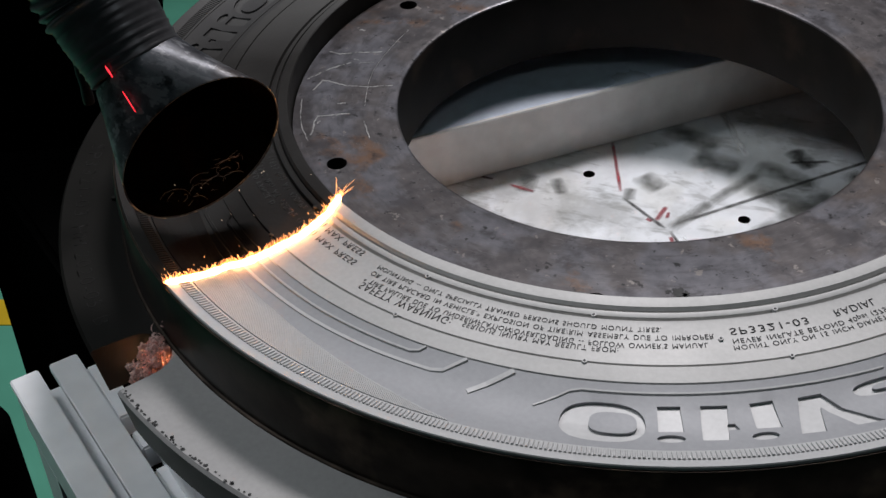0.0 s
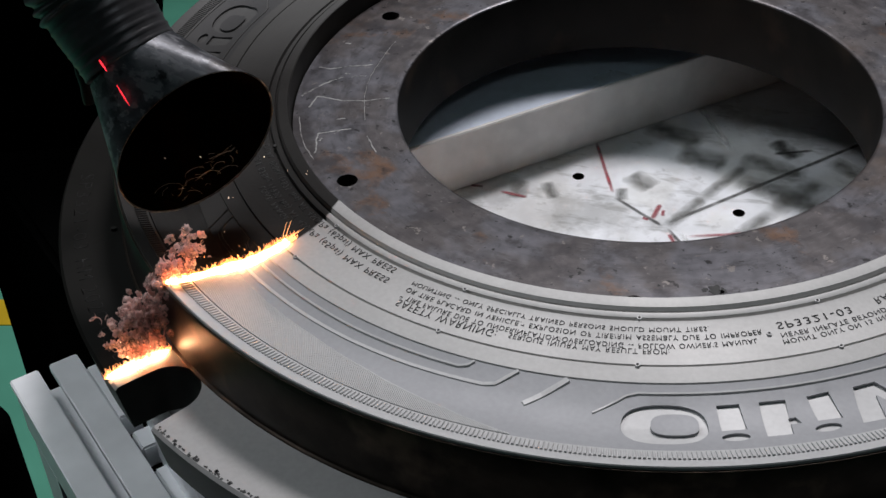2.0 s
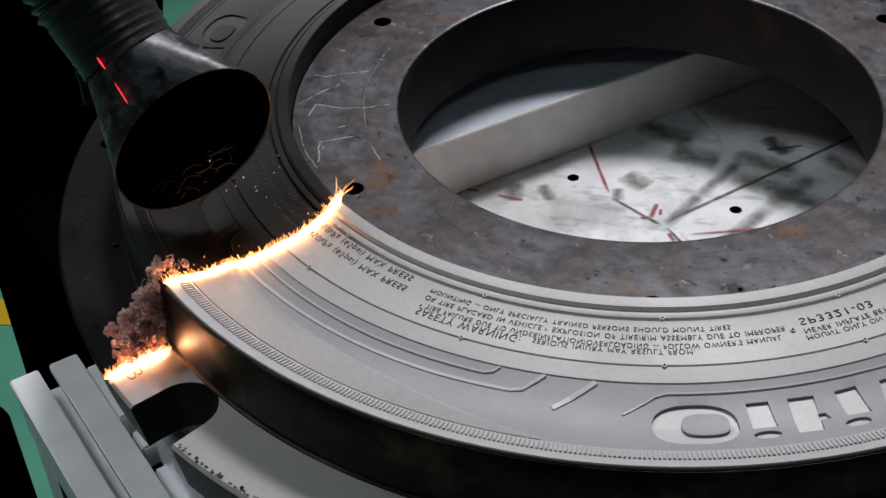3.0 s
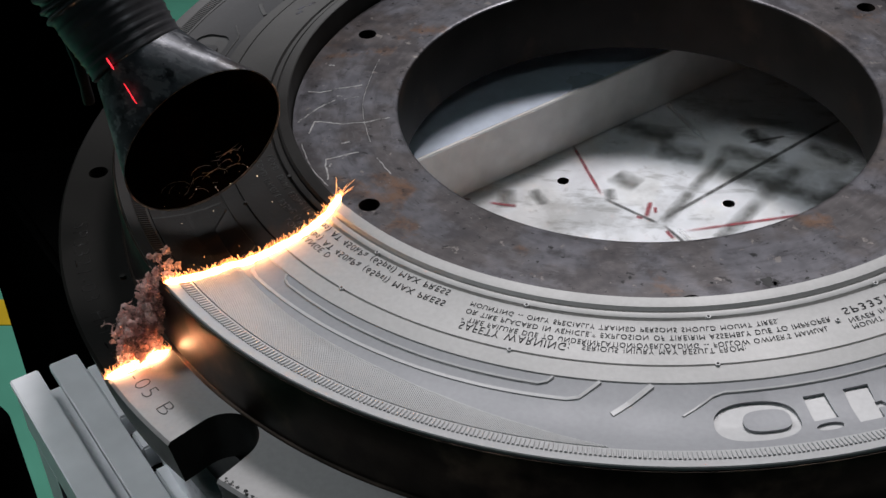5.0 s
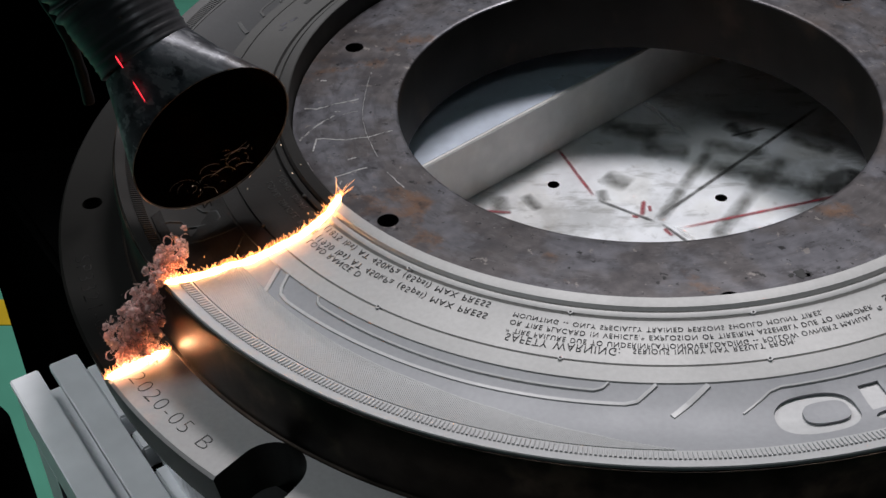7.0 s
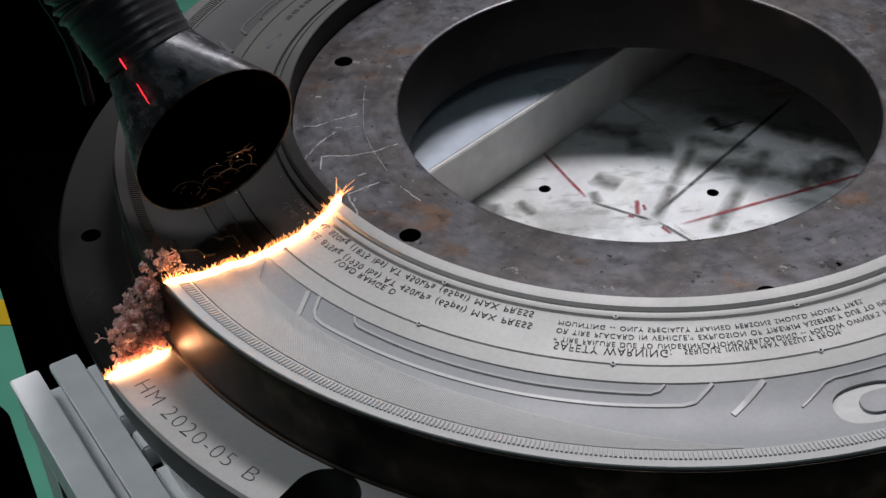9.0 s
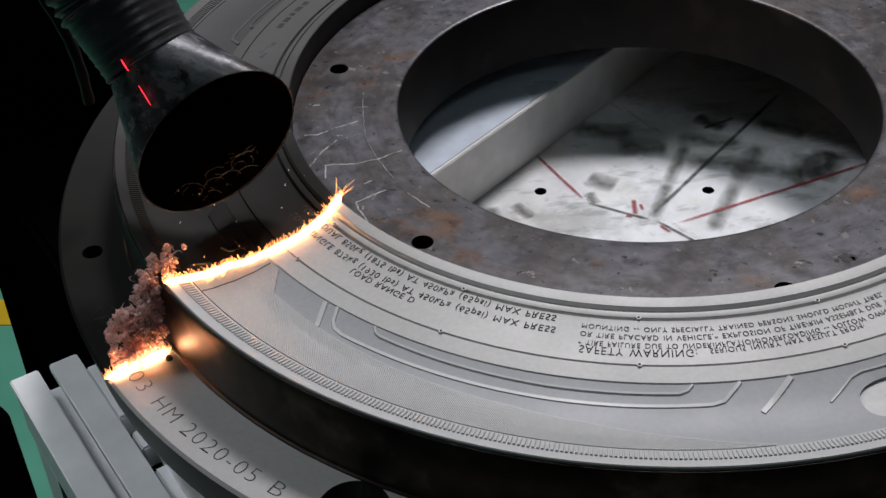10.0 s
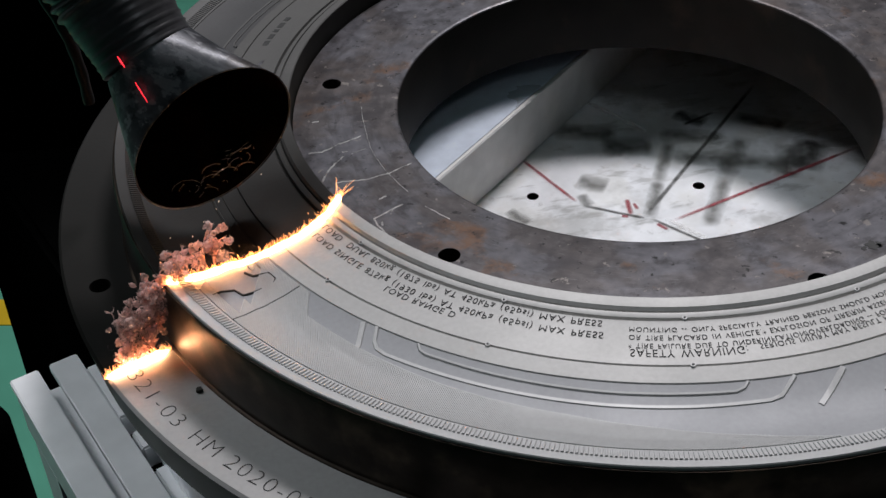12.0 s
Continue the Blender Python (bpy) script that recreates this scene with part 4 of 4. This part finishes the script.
def floor_stripe():
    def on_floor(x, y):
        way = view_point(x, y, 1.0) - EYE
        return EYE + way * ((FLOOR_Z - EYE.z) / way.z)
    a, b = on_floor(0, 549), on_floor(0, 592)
    c = (a + b) / 2
    bm = bmesh.new()
    box(bm, c.x - 0.28, c.y, FLOOR_Z + 0.001, 0.9, (a - b).length, 0.002, 4)
    tagged(link_mesh("floor_stripe", bm, M_YELLOW), "yellow painted floor marking", "floor marking", kind="structure")


floor_stripe()

def rubber_post():
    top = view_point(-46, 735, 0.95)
    h = top.z - FLOOR_Z
    bm = lathe([(0.0001, h / U), (0.018, h / U), (0.029, h / U - 0.006), (0.034, h / U - 0.02), (0.034, 0.03), (0.06, 0.012), (0.06, 0.0005), (0.0001, 0.0005)], 40)
    bmesh.ops.translate(bm, verts=bm.verts, vec=(top.x, top.y, FLOOR_Z))
    tagged(link_mesh("rubber_post", bm, M_BLACK, True), "black rubber-covered post standing on the floor", "post")


rubber_post()

# ---- cleaning line, sparks and smoke ----
def line_point(r, lift=0.0):
    return on_face(r, line_bearing(r), lift)


def laser_section(name, r0, r1, parent):
    bm = bmesh.new()
    n = 26
    pts = [line_point(r0 + (r1 - r0) * i / n, 0.0012) for i in range(n + 1)]
    tube(bm, pts, [(0.0020 + 0.0009 * random.random()) * U * (0.35 if i in (0, n) else 1) for i in range(n + 1)], 8)
    return part(name, bm, M_CORE, parent, "white-hot laser line", smooth=True)


def bristles(bm, r0, r1, count, length, pos):
    """Short sparks, dense and low, with a few that fly longer."""
    for i in range(count):
        r = random.uniform(r0, r1)
        p = pos(r) + Vector((random.uniform(-1, 1), random.uniform(-1, 1), 0)) * 0.0012 * U
        lean = Vector((random.uniform(-0.45, 0.35), random.uniform(-0.1, 0.5), random.uniform(0.35, 1.0))).normalized()
        ln = length * U * (random.uniform(0.12, 0.45) if random.random() < 0.86 else random.uniform(0.5, 1.5))
        w = 0.00017 * U * random.uniform(0.5, 1.4)
        bend = Vector((random.uniform(-0.2, 0.2), random.uniform(-0.2, 0.2), 0.1)) * ln
        tube(bm, [p, p + lean * ln * 0.5 + bend, p + lean * ln], [w * 1.5, w, w * 0.3], 3)
        if random.random() < 0.02:
            q = p + lean * ln * random.uniform(1.3, 2.2)
            tube(bm, [q, q + lean * 0.0012 * U], [0.00028 * U, 0.00015 * U], 3)


laser = tagged(new("laser_line"), "glowing laser cleaning line across the mould", "laser line")
SPLIT = 0.345
laser_section("outer_section", SPLIT - 0.004, 0.4335, laser)
inner_line = laser_section("inner_section", 0.2890, SPLIT, laser)
flange_pos = lambda r: Vector((r * math.cos(radians(LINE)), r * math.sin(radians(LINE)), FLANGE_Z + 0.001)) * U
bm = bmesh.new()
tube(bm, [flange_pos(0.442 + 0.049 * i / 14) for i in range(15)], [(0.0019 + 0.0011 * random.random()) * U * min(1.0, 0.2 + 0.35 * i, 0.2 + 0.35 * (14 - i)) for i in range(15)], 8)
flange_line = part("flange_section", bm, M_CORE_WIDE, laser, "white-hot laser line on the flange", smooth=True)
spark_bunches = []
for i in range(6):
    r0 = 0.287 + i * 0.0245
    bm = bmesh.new()
    bristles(bm, r0, r0 + 0.0245, 560, 0.0050, lambda r: line_point(r, 0.001))
    spark_bunches.append(part("spark_bristles", bm, M_SPARK, inner_line if i < 2 else laser, "short orange sparks"))
bm = bmesh.new()
for _ in range(7):
    p = line_point(random.uniform(0.290, 0.297), 0.001)
    way = Vector((random.uniform(-0.1, 1.0), random.uniform(0.0, 0.6), random.uniform(0.2, 0.9))).normalized()
    ln = random.uniform(0.006, 0.022) * U
    sag = Vector((0, 0, -0.25 * ln))
    tube(bm, [p, p + way * ln * 0.5, p + way * ln + sag * 0.5], [0.00014 * U, 0.00018 * U, 0.00006 * U], 4)
part("flying_sparks", bm, M_SPARK, inner_line, "long thin orange sparks")
embers = []
for _ in range(12):
    bm = bmesh.new()
    w = random.uniform(0.00015, 0.0003) * U
    tube(bm, [(0, 0, -w * 2), (0, 0, 0), (0, 0, w * 2)], [w * 0.4, w, w * 0.4], 6)
    embers.append(part("ember", bm, M_EMBER, laser, "tiny glowing ember"))
bm = bmesh.new()
bristles(bm, 0.441, 0.492, 900, 0.0054, flange_pos)
part("spark_bristles", bm, M_SPARK, flange_line, "short orange sparks")


# ---- smoke and flare ----
def smoke_material():
    m = material("pinkish_smoke", (1.0, 0.76, 0.71), 0.6, 0, 0.12, 350, 0.4, (0.92, 0.60, 0.55), 0.55, 130)
    nt = m.node_tree
    b = nt.nodes["Principled BSDF"]
    out = nt.nodes["Material Output"]
    clear = nt.nodes.new("ShaderNodeBsdfTransparent")
    holes = nt.nodes.new("ShaderNodeTexNoise")
    holes.inputs["Scale"].default_value, holes.inputs["Detail"].default_value = 230, 7
    nt.links.new(nt.nodes["Texture Coordinate"].outputs["Object"], holes.inputs["Vector"])
    rng = nt.nodes.new("ShaderNodeMapRange")
    rng.inputs["From Min"].default_value, rng.inputs["From Max"].default_value = 0.40, 0.54
    rng.inputs["To Min"].default_value, rng.inputs["To Max"].default_value = 0.0, 0.72
    nt.links.new(holes.outputs["Fac"], rng.inputs["Value"])
    mix = nt.nodes.new("ShaderNodeMixShader")
    nt.links.new(rng.outputs["Result"], mix.inputs["Fac"])
    nt.links.new(clear.outputs[0], mix.inputs[1])
    thin = nt.nodes.new("ShaderNodeBsdfTranslucent")
    thin.inputs["Color"].default_value = (1.0, 0.72, 0.66, 1)
    body = nt.nodes.new("ShaderNodeMixShader")
    body.inputs["Fac"].default_value = 0.5
    nt.links.new(b.outputs[0], body.inputs[1])
    nt.links.new(thin.outputs[0], body.inputs[2])
    nt.links.new(body.outputs[0], mix.inputs[2])
    nt.links.new(mix.outputs[0], out.inputs["Surface"])
    return m


M_SMOKE = smoke_material()


def wisp_mesh(bm, size, curls, lumps, rng):
    """Curled threads and ragged lumps round the origin."""
    for _ in range(curls):
        c = Vector((rng.gauss(0, 0.5), rng.gauss(0, 0.5), rng.gauss(0, 0.6))) * size
        axis = Vector((rng.uniform(-1, 1), rng.uniform(-1, 1), rng.uniform(0.0, 1.4))).normalized()
        u = axis.orthogonal().normalized()
        v = axis.cross(u)
        r0, turns, ph = size * rng.uniform(0.15, 0.5), rng.uniform(0.5, 1.5), rng.uniform(0, 6.28)
        n = 16
        pts, rad = [], []
        for i in range(n):
            k = i / (n - 1)
            a = ph + turns * 6.283 * k
            pts.append(c + (u * math.cos(a) + v * math.sin(a)) * r0 * (1 - 0.7 * k) + axis * size * (k - 0.5) * rng.uniform(0.85, 1.0))
            rad.append(size * (0.010 + 0.055 * math.sin(3.1416 * min(1, k + 0.03)) * rng.uniform(0.6, 1.2)))
        tube(bm, pts, rad, 6)
    for _ in range(lumps):
        c = Vector((rng.gauss(0, 0.45), rng.gauss(0, 0.45), rng.gauss(0, 0.45))) * size
        rr = size * rng.uniform(0.16, 0.42)
        ball = bmesh.ops.create_icosphere(bm, subdivisions=3, radius=1.0)
        off = Vector((rng.uniform(0, 50), rng.uniform(0, 50), rng.uniform(0, 50)))
        sq = Vector((rng.uniform(0.6, 1.1), rng.uniform(0.6, 1.1), rng.uniform(0.8, 1.5)))
        for w in ball["verts"]:
            d = w.co.normalized()
            f = 1 + 0.7 * noise.noise(d * 1.7 + off) + 0.4 * noise.noise(d * 3.6 + off) + 0.15 * noise.noise(d * 8.0 + off)
            w.co = c + Vector((d.x * sq.x, d.y * sq.y, d.z * sq.z)) * rr * max(0.25, f)


plume = tagged(new("smoke_plume"), "pinkish brown smoke curling up from the flange", "smoke")
rng = random.Random(7)
puffs = []
for i in range(30):
    k = (i + 0.5) / 30
    bm = bmesh.new()
    wisp_mesh(bm, (0.0106 - 0.002 * k) * U, 5, 10, rng)
    puffs.append((part("smoke_puff", bm, M_SMOKE, plume, smooth=True), k))
flare = tagged(new("vapour_flare"), "white-hot vapour flare in the flange notch", "flare")
bm = bmesh.new()
for i in range(8):
    sub = bmesh.new()
    wisp_mesh(sub, 0.013 * U * (1.1 - 0.06 * i), 14, 4, rng)
    me = bpy.data.meshes.new("wisp")
    bmesh.ops.translate(sub, verts=sub.verts, vec=(rng.uniform(-0.011, 0.011) * U, rng.uniform(-0.011, 0.011) * U, 0.0085 * i * U))
    sub.to_mesh(me)
    sub.free()
    bm.from_mesh(me)
    bpy.data.meshes.remove(me)
part("flare_column", bm, M_FLARE, flare, smooth=True)


def burnt_pits(mould):
    """Dark burnt pits along the flange's outer edge past the notch."""
    rg = random.Random(3)
    for i in range(80):
        a = -120.3 + 24 * rg.random() ** 1.3
        r = 0.4876 - abs(rg.gauss(0, 0.0014))
        bm = bmesh.new()
        n, size = 9, rg.uniform(0.0004, 0.0016)
        c = Vector((r * math.cos(radians(a)), r * math.sin(radians(a))))
        ring_pts = []
        for j in range(n):
            t = 6.283 * j / n
            q = size * rg.uniform(0.5, 1.2)
            ring_pts.append(bm.verts.new(((c.x + q * math.cos(t)) * U, (c.y + q * math.sin(t)) * U, (FLANGE_Z + 0.0002) * U)))
        top = bm.faces.new(ring_pts)
        ext = bmesh.ops.extrude_face_region(bm, geom=[top])
        for w in [g for g in ext["geom"] if isinstance(g, bmesh.types.BMVert)]:
            w.co.z += 0.0003 * U
        part("burnt_pit", bm, M_INK, mould)


def polar(r, deg, z):
    return Vector((r * math.cos(radians(deg)), r * math.sin(radians(deg)), z)) * U


# how far the inner end of the line draws back as the scanner sweeps (plan units)
SWEEP = ((0, 0), (0.2, 0), (0.3, 0), (0.4, 0.05), (0.5, 0), (1.1, 0), (1.2, 0.055), (1.3, 0), (1.8, 0), (1.9, 0.045), (2.0, 0.052), (2.1, 0.03), (2.2, 0), (2.4, 0.004), (2.5, 0.018),
         (2.6, 0.03), (2.8, 0.05), (2.9, 0.01), (3.0, 0), (3.6, 0.05), (3.8, 0), (4.4, 0.05), (4.6, 0), (5.0, 0), (5.1, 0.01), (5.2, 0.03), (5.3, 0), (5.5, 0), (5.7, 0.035), (5.8, 0.01), (6.0, 0.024),
         (6.2, 0), (6.3, 0), (6.4, 0.02), (6.5, 0.035), (6.7, 0.02), (6.8, 0.017), (6.9, 0), (7.0, 0), (7.6, 0.05), (7.8, 0), (8.4, 0.045), (8.6, 0), (8.8, 0), (9.0, 0), (9.5, 0), (10.0, 0), (10.3, 0.02),
         (10.5, 0.055), (10.7, 0.01), (11.0, 0), (11.2, 0.01), (11.3, 0.05), (11.4, 0.01), (11.5, 0), (12.0, 0))
# how tall the plume stands: seconds and factor
PLUME_HEIGHT = ((0, 1.2, 1.5, 2.0, 2.5, 3.0, 4.0, 5.0, 5.5, 6.0, 6.5, 7.0, 8.0, 9.0, 9.5, 10.0, 10.5, 11.0, 11.5, 12.0), (0.8, 0.8, 0.8, 1.1, 1.1, 0.8, 0.85, 0.8, 0.75, 1.0, 0.95, 1.05, 0.95, 0.85, 1.0, 0.9, 1.05, 1.05, 1.2, 1.2))
# how far its top drifts over the mould
PLUME_LEAN = ((0, 1.6, 2.0, 2.6, 3.0, 6.8, 7.0, 7.4, 10.9, 11.3, 11.5, 12.0), (0, 0, 0.6, 0.4, 0.1, 0.1, 0.4, 0, 0.1, 0.5, 0.8, 1.0))
# sway of the hood: seconds, right, up (plan units)
SWAY = ((0, -0.0042, -0.0054), (0.5, -0.0054, -0.0046), (1, -0.0058, -0.0033), (1.5, -0.0079, -0.0025), (2, -0.0083, -0.0012), (2.5, -0.0108, -0.0008), (3, -0.0096, 0.0004), (4, -0.006, 0.0002), (5, -0.0033, 0),
        (5.5, 0, 0), (6, 0, 0.0012), (6.5, 0.0025, 0.0004), (7, 0.0029, 0.0012), (8, 0.0045, 0.0006), (9, 0.0054, 0), (9.5, 0.0075, 0), (10, 0.0067, -0.0012), (10.5, 0.0062, -0.0012), (11, 0.0054, -0.0008), (11.5, 0.0067, 0.0017), (12, 0.0042, 0.0012))


def slide(d):
    """The rigid move that shifts the inner section of the line outwards by d along the line."""
    r0, r1 = 0.2890, SPLIT
    a, b, a2, b2 = line_point(r0), line_point(r1), line_point(r0 + d), line_point(r1 + d)
    turn = math.atan2(b2.y - a2.y, b2.x - a2.x) - math.atan2(b.y - a.y, b.x - a.x)
    m = Matrix.Rotation(turn, 4, "Z")
    mid, mid2 = (a + b) / 2, (a2 + b2) / 2
    return Matrix.Translation(mid2 - m @ mid) @ m


def motions():
    turning = [(t / 2, pose(0, 0, 0, 0, 0, SPIN * (t / 2 - 5.53))) for t in range(25)]
    for ob in (mould, ring, table, block):
        walk(ob, turning)
    walk(inner_line, [(t, slide(d)) for t, d in SWEEP])
    right, upv = CAM_POSE.to_3x3() @ Vector((1, 0, 0)), CAM_POSE.to_3x3() @ Vector((0, 1, 0))
    walk(hood, [(t, Matrix.Translation((right * x + upv * y) * U)) for t, x, y in SWAY])
    sunk = Matrix.Translation(Vector((-math.cos(radians(LINE)) * 0.034, -math.sin(radians(LINE)) * 0.034, -0.030)) * U)
    level = Matrix.Identity(4)
    walk(flange_line, [(0, sunk), (0.6, sunk), (1.1, sunk), (1.35, sunk), (1.45, sunk.lerp(level, 0.8)), (1.55, level), (3, level), (6, level), (9, level), (12, level)])
    rg = random.Random(11)
    for ob, k in puffs:
        rows = []
        spin, at = rg.uniform(0, 360), 0.0
        side = rg.uniform(-1, 1)
        low = polar(0.452 + 0.008 * side, LINE + 1.0, -0.092 - 0.008 * k)
        start = 1.15 + 0.35 * k
        while at < 12.001:
            if at < start:
                home = low
                if k < 0.3 and at < 0.1 or k < 0.3 and 0.9 < at:
                    home = polar(0.437 + 0.11 * k, -140.0 + 8.0 * k, -0.064 - 0.04 * k)
                elif k < 0.3 and at < 0.4:
                    home = polar(0.441 + 0.03 * k, -139.4, -0.078 + 0.17 * k)
            else:
                tall, lean = float(np.interp(at, *PLUME_HEIGHT)), float(np.interp(at, *PLUME_LEAN))
                z = -0.057 + 0.071 * tall * k ** 1.15 + rg.uniform(-0.004, 0.004)
                home = polar(0.468 + 0.021 * side * (1 - 0.65 * k) - (0.037 + 0.05 * max(0.0, tall - 1) * k) * k ** 1.3 - 0.026 * lean * k ** 3 + rg.uniform(-0.003, 0.003), LINE - 0.6 - 2.0 * k * k + 4.0 * lean * k ** 3 + rg.uniform(-0.3, 0.3), z)
            rows.append((round(at, 2), Matrix.Translation(home) @ pose(0, 0, 0, 25 * math.sin(at * 3 + spin), 20 * math.cos(at * 2.3 + spin), spin + 110 * at)))
            at += 0.25
        walk(ob, rows)
    for ob in embers:
        rows = []
        for step in range(31):
            r, b = rg.uniform(0.30, 0.42), LINE - rg.uniform(1.0, 14.0)
            rows.append((step * 0.4, Matrix.Translation(polar(r, b, rg.uniform(0.008, 0.05))) @ pose(0, 0, 0, rg.uniform(-60, 60), 0, 0)))
        walk(ob, rows)
    deep, low, high = polar(0.372, LINE, -0.150), polar(0.437, LINE - 0.6, -0.118), polar(0.464, LINE, -0.098)
    walk(flare, [(t, Matrix.Translation(p) @ pose(0, 0, 0, 0, 0, 70 * t)) for t, p in
                 ((0, deep), (0.3, deep), (0.6, deep), (0.8, deep), (0.95, low), (1.05, low.lerp(high, 0.4)), (1.2, high), (1.4, high), (1.52, high.lerp(low, 0.15)), (1.7, deep), (2.5, deep), (3.5, deep), (4.5, deep), (5.5, deep), (6.5, deep), (7.5, deep), (8.5, deep), (9.5, deep), (10.5, deep), (11.5, deep), (12, deep))])


mould_details(mould)
burnt_pits(mould)
motions()
